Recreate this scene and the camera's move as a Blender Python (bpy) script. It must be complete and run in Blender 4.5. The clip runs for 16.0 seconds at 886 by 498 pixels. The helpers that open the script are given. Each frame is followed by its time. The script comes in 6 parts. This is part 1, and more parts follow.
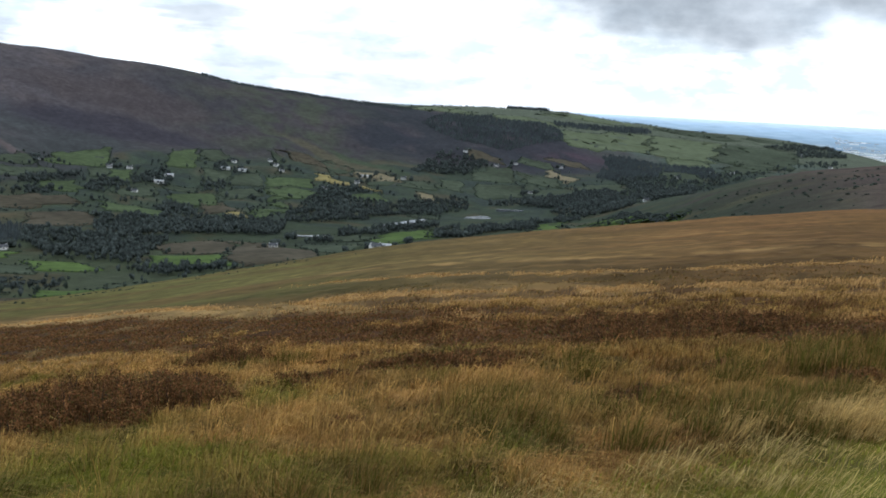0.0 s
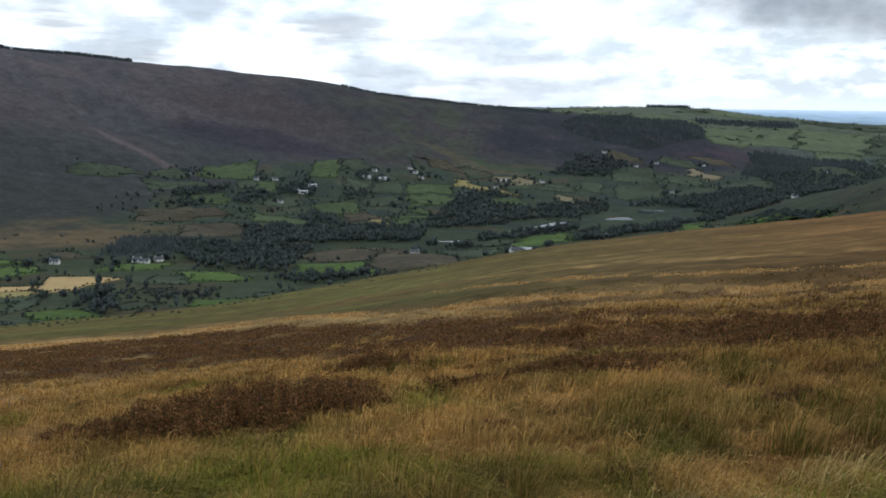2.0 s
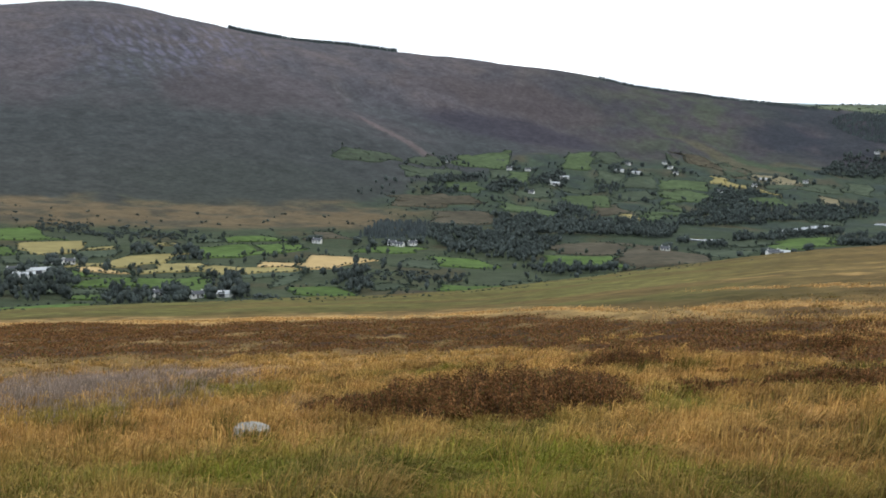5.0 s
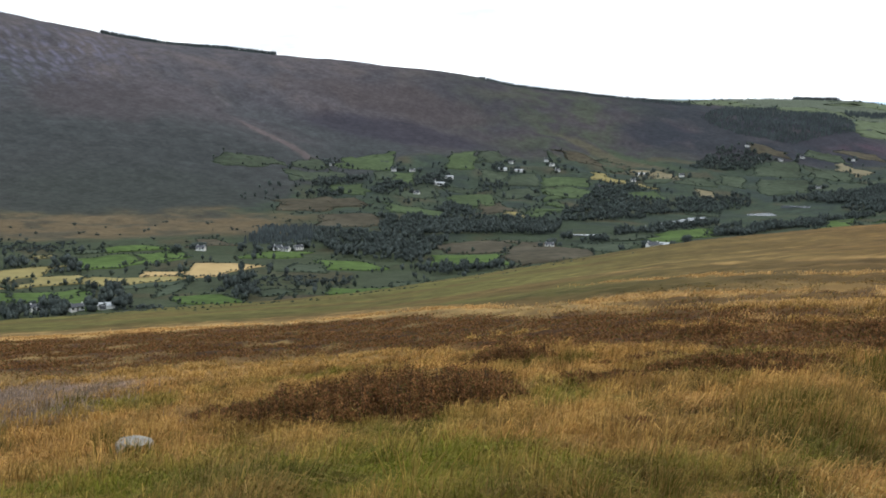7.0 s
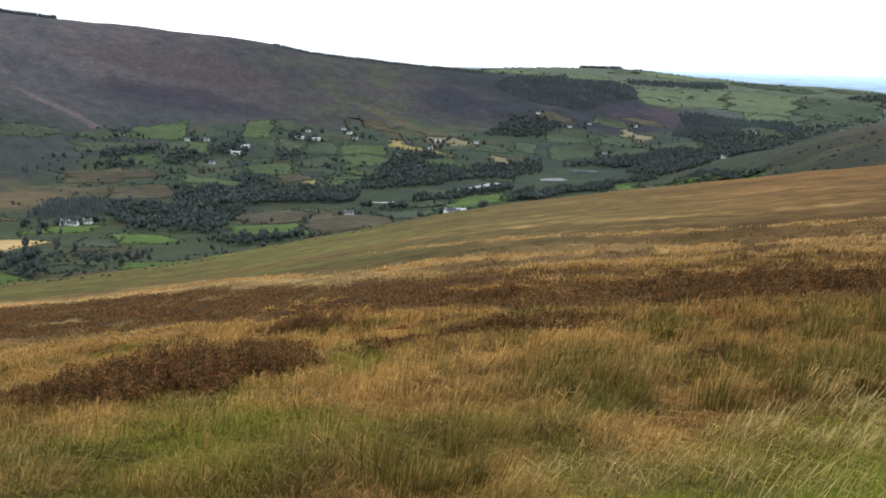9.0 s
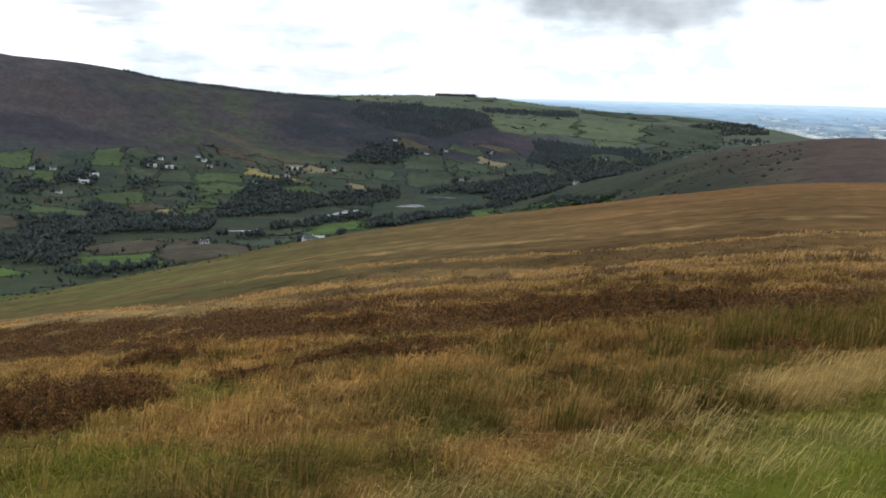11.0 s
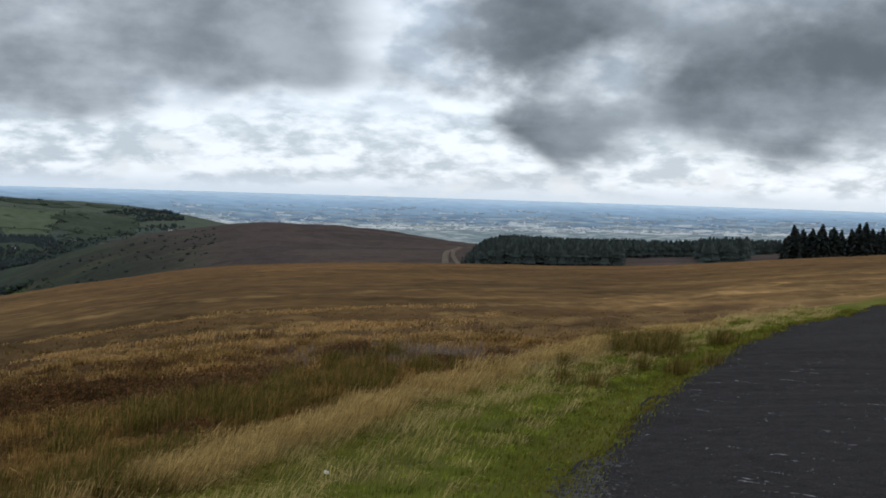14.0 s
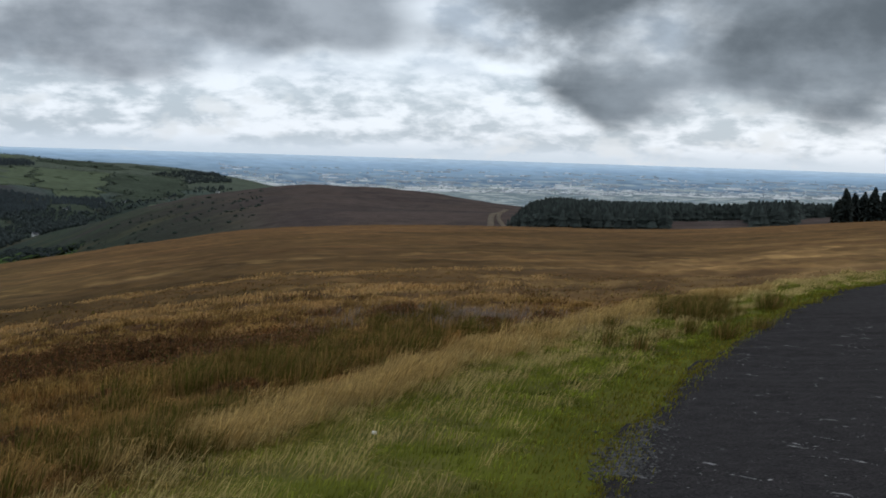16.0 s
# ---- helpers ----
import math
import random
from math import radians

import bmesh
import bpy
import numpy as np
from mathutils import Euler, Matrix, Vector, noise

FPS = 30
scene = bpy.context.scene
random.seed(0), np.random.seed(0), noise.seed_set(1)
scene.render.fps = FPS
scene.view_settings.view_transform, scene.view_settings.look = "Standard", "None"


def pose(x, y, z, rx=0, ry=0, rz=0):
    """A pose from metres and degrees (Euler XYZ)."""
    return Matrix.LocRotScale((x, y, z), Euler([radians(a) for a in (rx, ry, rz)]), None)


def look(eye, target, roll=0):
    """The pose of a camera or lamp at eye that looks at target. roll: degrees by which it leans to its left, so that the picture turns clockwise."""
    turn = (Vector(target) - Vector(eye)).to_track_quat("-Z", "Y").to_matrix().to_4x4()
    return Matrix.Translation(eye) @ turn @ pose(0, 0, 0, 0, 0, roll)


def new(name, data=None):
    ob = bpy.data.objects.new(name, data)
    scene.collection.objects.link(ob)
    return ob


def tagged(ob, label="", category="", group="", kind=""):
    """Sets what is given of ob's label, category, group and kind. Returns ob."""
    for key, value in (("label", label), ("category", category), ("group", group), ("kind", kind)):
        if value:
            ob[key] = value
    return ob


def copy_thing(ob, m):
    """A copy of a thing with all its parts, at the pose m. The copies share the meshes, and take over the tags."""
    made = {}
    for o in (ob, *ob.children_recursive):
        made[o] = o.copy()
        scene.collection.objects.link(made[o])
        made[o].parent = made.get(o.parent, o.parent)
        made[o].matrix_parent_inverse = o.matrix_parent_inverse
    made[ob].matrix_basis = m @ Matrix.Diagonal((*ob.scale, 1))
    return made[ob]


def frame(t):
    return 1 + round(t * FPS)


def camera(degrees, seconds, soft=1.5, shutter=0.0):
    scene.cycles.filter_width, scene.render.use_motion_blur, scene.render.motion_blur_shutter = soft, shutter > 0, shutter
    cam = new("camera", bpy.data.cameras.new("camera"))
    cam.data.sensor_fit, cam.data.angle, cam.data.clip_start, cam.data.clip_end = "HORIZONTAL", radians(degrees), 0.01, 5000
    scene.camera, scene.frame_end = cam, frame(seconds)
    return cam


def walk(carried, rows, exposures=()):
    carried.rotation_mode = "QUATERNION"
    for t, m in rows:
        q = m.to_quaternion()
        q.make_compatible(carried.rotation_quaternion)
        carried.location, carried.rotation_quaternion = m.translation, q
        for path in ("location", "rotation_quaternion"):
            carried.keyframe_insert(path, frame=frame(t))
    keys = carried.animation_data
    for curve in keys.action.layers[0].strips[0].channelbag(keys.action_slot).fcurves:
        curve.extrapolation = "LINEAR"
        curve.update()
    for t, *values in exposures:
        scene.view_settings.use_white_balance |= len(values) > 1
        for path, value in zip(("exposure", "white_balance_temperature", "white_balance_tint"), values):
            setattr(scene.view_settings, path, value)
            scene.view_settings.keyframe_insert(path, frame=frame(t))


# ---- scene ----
cam = camera(44.85, 16.0, soft=1.8)


def aim(bearing, tilt, lean):
    """Pose of the hand-held camera: bearing to the right of +y, tilt up and lean, in degrees. It swings on an arm's length round the body."""
    b, e = radians(bearing), radians(tilt)
    eye = Vector((0.34 * math.sin(b), 0.34 * math.cos(b) - 0.33, 1.6))
    d = Vector((math.sin(b) * math.cos(e), math.cos(b) * math.cos(e), math.sin(e)))
    return look(eye, eye + d, lean)


PATH = [
    (0, aim(-0.02, -8.18, 2.93)),
    (0.5, aim(1.28, -8.02, 2.26)),
    (1, aim(-0.55, -8.35, 1.34)),
    (1.5, aim(-4.32, -8.35, 1.86)),
    (2, aim(-7.57, -8.19, 0.57)),
    (2.5, aim(-13.30, -6.94, 0.19)),
    (3, aim(-15.98, -7.60, 1.07)),
    (3.5, aim(-18.15, -8.64, 1.36)),
    (3.7, aim(-20.21, -8.92, 1.26)),
    (5.8, aim(-21.17, -8.67, 1.31)),
    (6, aim(-21.09, -8.41, 0.69)),
    (6.5, aim(-17.00, -8.81, 0.14)),
    (7, aim(-14.82, -8.67, 0.51)),
    (7.5, aim(-12.11, -10.08, 0.74)),
    (8, aim(-9.51, -10.39, 0.66)),
    (8.5, aim(-6.47, -10.77, 0.65)),
    (9, aim(-4.02, -10.23, 0.85)),
    (9.2, aim(-2.49, -10.19, 0.81)),
    (11.3, aim(4.28, -8.15, 0.79)),
    (11.5, aim(5.30, -7.78, 0.49)),
    (11.9, aim(12.11, -7.08, 0.82)),
    (12, aim(14.04, -7.07, 0.71)),
    (12.5, aim(19.69, -6.54, 1.12)),
    (13, aim(24.15, -6.68, 1.07)),
    (13.5, aim(29.36, -3.75, 2.26)),
    (14, aim(33.85, -3.31, 1.75)),
    (14.5, aim(33.79, -3.77, 1.54)),
    (15, aim(32.27, -5.37, 1.16)),
    (15.5, aim(32.94, -4.76, 2.06)),
    (16, aim(31.48, -5.38, 1.77)),
]
EXPOSURES = [(0.0, 0.34, 6150, 10), (1.5, 0.12, 6150, 10), (3.5, 0.3, 6250, 10), (5.8, 0.96, 6450, 10), (6.0, 0.96, 6450, 10), (6.6, 0.82, 6450, 10), (7.5, 0.67, 6450, 10), (8.0, 0.78, 6450, 10), (9.0, 0.87, 6450, 10), (11.3, 0.22, 6400, 10), (12.0, 0.02, 6350, 10), (12.5, -0.08, 6300, 10), (13.5, -0.27, 6150, 10), (14.2, -0.38, 6150, 10), (16.0, -0.44, 6150, 10)]
walk(cam, PATH, EXPOSURES)

# ---- light: cloudy sky with brighter breaks, and a soft sun behind thin cloud ----
SUN_BEARING, SUN_HEIGHT = 75, 42
world = bpy.data.worlds.new("sky")
scene.world = world
world.use_nodes = True


def make_sky():
    nt = world.node_tree
    nt.nodes.clear()
    N, L = nt.nodes.new, nt.links.new

    def math_node(op, a, b=None, clamp=False):
        n = N("ShaderNodeMath")
        n.operation, n.use_clamp = op, clamp
        for i, v in enumerate((a, b)):
            if v is None:
                continue
            if isinstance(v, (int, float)):
                n.inputs[i].default_value = v
            else:
                L(v, n.inputs[i])
        return n.outputs[0]

    def step(v, lo, hi):
        n = N("ShaderNodeMapRange")
        n.interpolation_type = "SMOOTHSTEP"
        L(v, n.inputs["Value"])
        n.inputs["From Min"].default_value, n.inputs["From Max"].default_value = lo, hi
        return n.outputs[0]

    def mix(f, a, b):
        n = N("ShaderNodeMix")
        n.data_type = "RGBA"
        for s, v in ((n.inputs[0], f), (n.inputs[6], a), (n.inputs[7], b)):
            if isinstance(v, tuple):
                s.default_value = (*v, 1)
            else:
                L(v, s)
        return n.outputs[2]

    def cloud(vec, scale, detail, rough, distort=0.0):
        n = N("ShaderNodeTexNoise")
        L(vec, n.inputs["Vector"])
        n.inputs["Scale"].default_value, n.inputs["Detail"].default_value = scale, detail
        n.inputs["Roughness"].default_value, n.inputs["Distortion"].default_value = rough, distort
        return n.outputs[0]

    sky = N("ShaderNodeTexSky")
    sky.sky_type, sky.sun_disc = "NISHITA", False
    sky.sun_elevation, sky.sun_rotation = radians(SUN_HEIGHT), radians(SUN_BEARING)
    co = N("ShaderNodeTexCoord")
    sep = N("ShaderNodeSeparateXYZ")
    L(co.outputs["Generated"], sep.inputs[0])
    up = math_node("MAXIMUM", sep.outputs[2], 0.0)

    def squashed(kx, kz, shift):
        n = N("ShaderNodeVectorMath")
        n.operation = "MULTIPLY_ADD"
        L(co.outputs["Generated"], n.inputs[0])
        n.inputs[1].default_value, n.inputs[2].default_value = (kx, kx, kz), (shift, shift * 0.7, shift * 0.4)
        return n.outputs[0]

    bearing = math_node("MULTIPLY", math_node("ARCTAN2", sep.outputs[0], sep.outputs[1]), 57.3)
    height = math_node("MULTIPLY", math_node("ARCSINE", sep.outputs[2]), 57.3)
    # the cloud layers lie flat overhead, so they draw together towards the horizon
    flat = N("ShaderNodeVectorMath")
    flat.operation = "SCALE"
    L(co.outputs["Generated"], flat.inputs[0])
    L(math_node("DIVIDE", 1.0, math_node("ADD", up, 0.13)), flat.inputs[3])
    big, lump = cloud(flat.outputs[0], 0.62, 5, 0.5, 0.1), cloud(squashed(1, 1.6, 7.4), 9, 6, 0.52)
    puffs, bands = cloud(squashed(1, 2.2, 4.9), 15, 5, 0.5), cloud(squashed(1, 7.0, 1.7), 9, 6, 0.55)

    def bump(centre, wide, narrow, wobble):
        off = math_node("ABSOLUTE", math_node("ADD", math_node("SUBTRACT", bearing, centre), math_node("MULTIPLY", math_node("SUBTRACT", lump, 0.5), wobble)))
        return math_node("SUBTRACT", 1.0, step(off, narrow, wide))

    # a heavy deck over the lowland, with a bright cleft in it; looser cloud elsewhere
    lowland_side = math_node("MULTIPLY", step(bearing, -20.0, 14.0), math_node("SUBTRACT", 1.0, step(bearing, 95.0, 140.0)))
    foot = math_node("ADD", height, math_node("MULTIPLY", math_node("SUBTRACT", cloud(squashed(1, 1.2, 7.4), 6, 3, 0.45), 0.5), 5.0))
    foot = math_node("ADD", foot, math_node("MULTIPLY", step(bearing, 32.0, 41.0), 3.0))
    foot = math_node("ADD", foot, math_node("MULTIPLY", bump(11.0, 11.0, 4.0, 4.0), 1.5))
    deck_share = math_node("MULTIPLY", lowland_side, step(foot, 3.6, 6.2))
    want = math_node("ADD", math_node("ADD", math_node("MULTIPLY", big, 0.45), math_node("MULTIPLY", lump, 0.55)), math_node("MULTIPLY", deck_share, 0.22))
    want = math_node("SUBTRACT", want, math_node("MULTIPLY", bump(32.0, 6.0, 1.0, 10.0), 0.21))
    # a thinner spot added in the cloud so the reservoir mirrors brighter sky
    want = math_node("SUBTRACT", want, math_node("MULTIPLY", math_node("MULTIPLY", bump(2.0, 12.0, 3.0, 4.0), math_node("SUBTRACT", 1.0, step(height, 7.5, 10.0))), 0.07))
    base = math_node("MULTIPLY", step(want, 0.43, 0.74), math_node("SUBTRACT", 1.0, math_node("MULTIPLY", lowland_side, math_node("SUBTRACT", 1.0, step(foot, 3.6, 5.4)))))
    scaled = N("ShaderNodeVectorMath")
    scaled.operation = "SCALE"
    L(sky.outputs[0], scaled.inputs[0])
    scaled.inputs[3].default_value = 0.11
    # thin flat bands low down, bright puffs above them
    low = math_node("SUBTRACT", 1.0, step(math_node("ADD", height, math_node("MULTIPLY", math_node("SUBTRACT", puffs, 0.5), 4.0)), 2.2, 5.2))
    mist = math_node("MULTIPLY", low, lowland_side)
    rows = cloud(squashed(1, 2.7, 2.3), 21, 8, 0.58, 0.15)
    thin = mix(step(rows, 0.38, 0.60), (0.74, 0.84, 0.92), (1.32, 1.38, 1.44))
    thin = mix(step(height, -0.6, 0.7), (0.95, 1.06, 1.16), thin)
    bright = mix(step(puffs, 0.36, 0.58), (0.74, 0.84, 0.95), (1.35, 1.42, 1.47))
    pale = mix(mist, bright, thin)
    pale = mix(math_node("MULTIPLY", math_node("MULTIPLY", step(puffs, 0.57, 0.68), mist), 0.8), pale, (1.1, 1.15, 1.18))
    open_sky = N("ShaderNodeMix")
    open_sky.data_type = "RGBA"
    open_sky.inputs[0].default_value = 0.85
    L(scaled.outputs[0], open_sky.inputs[6])
    L(pale, open_sky.inputs[7])
    deck = math_node("ADD", math_node("MULTIPLY", cloud(flat.outputs[0], 1.1, 5, 0.5, 0.1), 0.35), math_node("MULTIPLY", cloud(squashed(1, 1.5, 5.2), 7, 7, 0.58), 0.65))
    dark = mix(step(deck, 0.36, 0.62), (0.38, 0.43, 0.47), (0.18, 0.21, 0.235))
    dark = mix(step(bearing, 14.0, 40.0), mix(step(deck, 0.36, 0.62), (0.62, 0.67, 0.72), (0.30, 0.34, 0.38)), dark)
    wisps = mix(step(bands, 0.42, 0.6), (0.44, 0.47, 0.5), (0.62, 0.68, 0.74))
    grey = mix(lowland_side, wisps, dark)
    out = mix(base, open_sky.outputs[2], grey)
    wisp_low = math_node("MULTIPLY", math_node("SUBTRACT", 1.0, lowland_side), math_node("MULTIPLY", step(bands, 0.45, 0.66), 0.8))
    out = mix(wisp_low, out, (0.5, 0.54, 0.58))
    bg = N("ShaderNodeBackground")
    L(out, bg.inputs[0])
    bg.inputs[1].default_value = 1.0
    L(bg.outputs[0], N("ShaderNodeOutputWorld").inputs[0])


make_sky()
sun = new("sun", bpy.data.lights.new("sun", "SUN"))
sun.data.energy, sun.data.angle, sun.data.color = 0.9, radians(10), (1.0, 0.95, 0.86)
sun.matrix_world = look(
    (50 * math.sin(radians(SUN_BEARING)), 50 * math.cos(radians(SUN_BEARING)), 50 * math.tan(radians(SUN_HEIGHT))), (0, 0, 0))

# ---- materials ----


def material(name, colour, rough=0.9, vary=0.25, grain=3.0, bump=0.0, bump_scale=None, attribute="", thin=0.0, patch=0.0, metal=0.0, spec=0.04, wide=0.0):
    """A procedural surface: colour (or a mesh attribute) broken up at two scales; thin lets light through leaves."""
    m = bpy.data.materials.new(name)
    m.use_nodes = True
    nt = m.node_tree
    N, L = nt.nodes.new, nt.links.new
    bsdf = nt.nodes["Principled BSDF"]
    bsdf.inputs["Roughness"].default_value, bsdf.inputs["Metallic"].default_value = rough, metal
    bsdf.inputs["Specular IOR Level"].default_value = spec
    co = N("ShaderNodeTexCoord")
    if attribute:
        at = N("ShaderNodeAttribute")
        at.attribute_name = attribute
        col = at.outputs["Color"]
    else:
        rgb = N("ShaderNodeRGB")
        rgb.outputs[0].default_value = (*colour, 1)
        col = rgb.outputs[0]

    def scaled_by(col, fac, lo, hi):
        mr = N("ShaderNodeMapRange")
        L(fac, mr.inputs["Value"])
        mr.inputs["From Min"].default_value, mr.inputs["From Max"].default_value = 0.25, 0.75
        mr.inputs["To Min"].default_value, mr.inputs["To Max"].default_value = lo, hi
        mu = N("ShaderNodeVectorMath")
        mu.operation = "SCALE"
        L(col, mu.inputs[0])
        L(mr.outputs[0], mu.inputs[3])
        return mu.outputs[0]

    for k, (size, amount) in enumerate(((grain, vary), (grain * 0.13, patch or vary * 0.7))):
        no = N("ShaderNodeTexNoise")
        L(co.outputs["Object"], no.inputs["Vector"])
        no.inputs["Scale"].default_value, no.inputs["Detail"].default_value = size, 5
        col = scaled_by(col, no.outputs[0], 1 - amount, 1 + amount)
        if k == 0 and bump:
            bp = N("ShaderNodeBump")
            bp.inputs["Strength"].default_value = bump
            bp.inputs["Distance"].default_value = bump_scale or 0.3 / grain
            L(no.outputs[0], bp.inputs["Height"])
            L(bp.outputs[0], bsdf.inputs["Normal"])
    if wide:
        no = N("ShaderNodeTexNoise")
        L(co.outputs["Object"], no.inputs["Vector"])
        no.inputs["Scale"].default_value, no.inputs["Detail"].default_value, no.inputs["Roughness"].default_value = 0.03, 9, 0.66
        col = scaled_by(col, no.outputs[0], 1 - wide, 1 + wide)
    L(col, bsdf.inputs["Base Color"])
    if thin:
        geo = N("ShaderNodeNewGeometry")
        tint = scaled_by(col, geo.outputs["Random Per Island"], 0.75, 1.25)
        L(tint, bsdf.inputs["Base Color"])
        tr = N("ShaderNodeBsdfTranslucent")
        L(tint, tr.inputs[0])
        mx = N("ShaderNodeMixShader")
        mx.inputs[0].default_value = thin
        L(bsdf.outputs[0], mx.inputs[1])
        L(tr.outputs[0], mx.inputs[2])
        L(mx.outputs[0], nt.nodes["Material Output"].inputs[0])
    return m


M_LAND = material("moorland", (0, 0, 0), 0.95, 0.34, 0.9, attribute="cover", bump=0.6, bump_scale=0.16, patch=0.24, wide=0.22)
M_PLAIN = material("lowland", (0, 0, 0), 0.95, 0.12, 0.02, attribute="cover")
M_BLADE = material("grass_blades", (0, 0, 0), 0.7, 0.12, 1.5, attribute="tint", thin=0.3)
M_HEATH = material("heather_sprigs", (0, 0, 0), 0.9, 0.2, 4, attribute="tint", thin=0.1)
# valley leaf colour is paled and blued for distance haze
M_LEAF = material("far_foliage", (0.056, 0.068, 0.064), 0.9, 0.3, 0.12, thin=0.06)
M_HEDGE = material("hedge_foliage", (0.054, 0.068, 0.056), 0.9, 0.3, 0.2, thin=0.06)
M_CONIFER = material("spruce_needles", (0.05, 0.06, 0.053), 0.9, 0.35, 0.3, thin=0.05)
# hillside plantations likewise carry the haze in their colour
M_FARWOOD = material("plantation_needles", (0.056, 0.068, 0.07), 0.9, 0.3, 0.1)
M_BARK = material("bark", (0.06, 0.045, 0.035), 0.95, 0.3, 6, bump=0.5)
M_ASPHALT = material("worn_asphalt", (0.024, 0.021, 0.0215), 0.95, 0.95, 58, bump=1.0, bump_scale=0.008, patch=0.4, spec=0.12)
M_STONE = material("grey_stone", (0.27, 0.252, 0.22), 0.9, 0.3, 9, bump=0.6, bump_scale=0.02)
M_WHITE = material("white_quartz", (0.75, 0.74, 0.70), 0.7, 0.1, 30)
M_SCUFF = material("pale_scuffs", (0.26, 0.25, 0.245), 0.9, 0.8, 25)
M_CHIP = material("grey_chippings", (0.085, 0.082, 0.08), 0.9, 0.8, 60)
M_RENDER = material("white_render", (0.68, 0.68, 0.66), 0.85, 0.06, 1.2)
M_SLATE = material("slate_roof", (0.09, 0.095, 0.105), 0.7, 0.25, 2)
M_SHED = material("grey_sheeting", (0.42, 0.44, 0.46), 0.6, 0.12, 1)
M_PANE = material("dark_window_glass", (0.03, 0.035, 0.04), 0.15, 0.1, 1, spec=0.5)
M_DOOR = material("dark_painted_door", (0.06, 0.05, 0.045), 0.5, 0.1, 2)
M_DULLBLOCK = material("dull_roofs", (0.5, 0.53, 0.56), 0.8, 0.3, 0.05)
M_PALEBLOCK = material("pale_sheds", (0.88, 0.88, 0.87), 0.7, 0.12, 0.05)
M_TRACK = material("gravel_track", (0.15, 0.12, 0.088), 0.95, 0.3, 0.5)
FIELD_MATS = {
    "y": material("stubble", (0.40, 0.29, 0.14), 0.95, 0.12, 0.09),
    "p": material("dry_pasture", (0.23, 0.195, 0.085), 0.95, 0.2, 0.06),
    "h": material("hillside_pasture", (0.062, 0.086, 0.042), 0.95, 0.3, 0.11, patch=0.3),
    "g": material("green_pasture", (0.07, 0.108, 0.034), 0.95, 0.3, 0.11, patch=0.3),
    "t": material("faded_stubble", (0.19, 0.165, 0.105), 0.95, 0.15, 0.09),
    "u": material("upland_pasture", (0.098, 0.12, 0.072), 0.95, 0.2, 0.05),
    "d": material("dull_pasture", (0.053, 0.067, 0.045), 0.95, 0.32, 0.1, patch=0.3),
    "o": material("rough_pasture", (0.07, 0.062, 0.044), 0.95, 0.34, 0.1, patch=0.3),
}
FIELD_WORDS = {"h": "green hillside pasture field ringed by hedges", "u": "pale green upland pasture below the skyline", "t": "faded tan hay field on the hillside", "y": "pale golden stubble field between dark hedges", "p": "pale yellowish dry pasture field on the valley floor",
               "g": "bright green pasture field ringed by hedges", "d": "dull green pasture field ringed by hedges",
               "o": "olive brown rough grazing field with shrubs"}


def water():
    """Wind-ruffled water: small waves turn much of the high sky towards a low eye."""
    m = bpy.data.materials.new("lake_water")
    m.use_nodes = True
    nt = m.node_tree
    b = nt.nodes["Principled BSDF"]
    b.inputs["Base Color"].default_value = (0.09, 0.10, 0.11, 1)
    b.inputs["Roughness"].default_value, b.inputs["IOR"].default_value = 0.15, 1.5
    b.inputs["Specular IOR Level"].default_value = 0.8
    no, bp = nt.nodes.new("ShaderNodeTexNoise"), nt.nodes.new("ShaderNodeBump")
    no.inputs["Scale"].default_value = 0.4
    bp.inputs["Strength"].default_value, bp.inputs["Distance"].default_value = 0.15, 0.3
    nt.links.new(no.outputs[0], bp.inputs["Height"])
    nt.links.new(bp.outputs[0], b.inputs["Normal"])
    return m


M_WATER = water()

# ---- helpers for meshes ----


def fast_mesh(name, verts, faces, mat, tint=None, layer="tint", smooth=True):
    """A mesh from arrays; faces is a list of index arrays of one width each."""
    me = bpy.data.meshes.new(name)
    verts = np.asarray(verts, np.float32)
    me.vertices.add(len(verts))
    me.vertices.foreach_set("co", verts.ravel())
    loops = np.concatenate([f.ravel() for f in faces]).astype(np.int32)
    sizes = np.concatenate([np.full(len(f), f.shape[1]) for f in faces]).astype(np.int32)
    me.loops.add(len(loops))
    me.loops.foreach_set("vertex_index", loops)
    me.polygons.add(len(sizes))
    me.polygons.foreach_set("loop_start", np.concatenate([[0], np.cumsum(sizes)[:-1]]).astype(np.int32))
    me.polygons.foreach_set("use_smooth", np.full(len(sizes), smooth))
    if tint is not None:
        a = me.color_attributes.new(layer, "FLOAT_COLOR", "POINT")
        a.data.foreach_set("color", np.hstack([tint, np.ones((len(tint), 1))]).astype(np.float32).ravel())
    me.materials.append(mat)
    me.update(calc_edges=True)
    return me


def part(name, bm, mat, parent, label=""):
    """Links a bmesh as one part under a thing."""
    me = bpy.data.meshes.new(name)
    bm.to_mesh(me)
    bm.free()
    me.materials.append(mat)
    ob = new(name, me)
    ob.parent = parent
    if label:
        tagged(ob, label)
    return ob


def box(x0, y0, z0, x1, y1, z1, bevel=0.0):
    bm = bmesh.new()
    bmesh.ops.create_cube(bm, size=1, matrix=Matrix.Translation(((x0 + x1) / 2, (y0 + y1) / 2, (z0 + z1) / 2)) @ Matrix.Diagonal((x1 - x0, y1 - y0, z1 - z0, 1)))
    if bevel:
        bmesh.ops.bevel(bm, geom=bm.edges[:], offset=bevel, segments=2, affect="EDGES")
    return bm


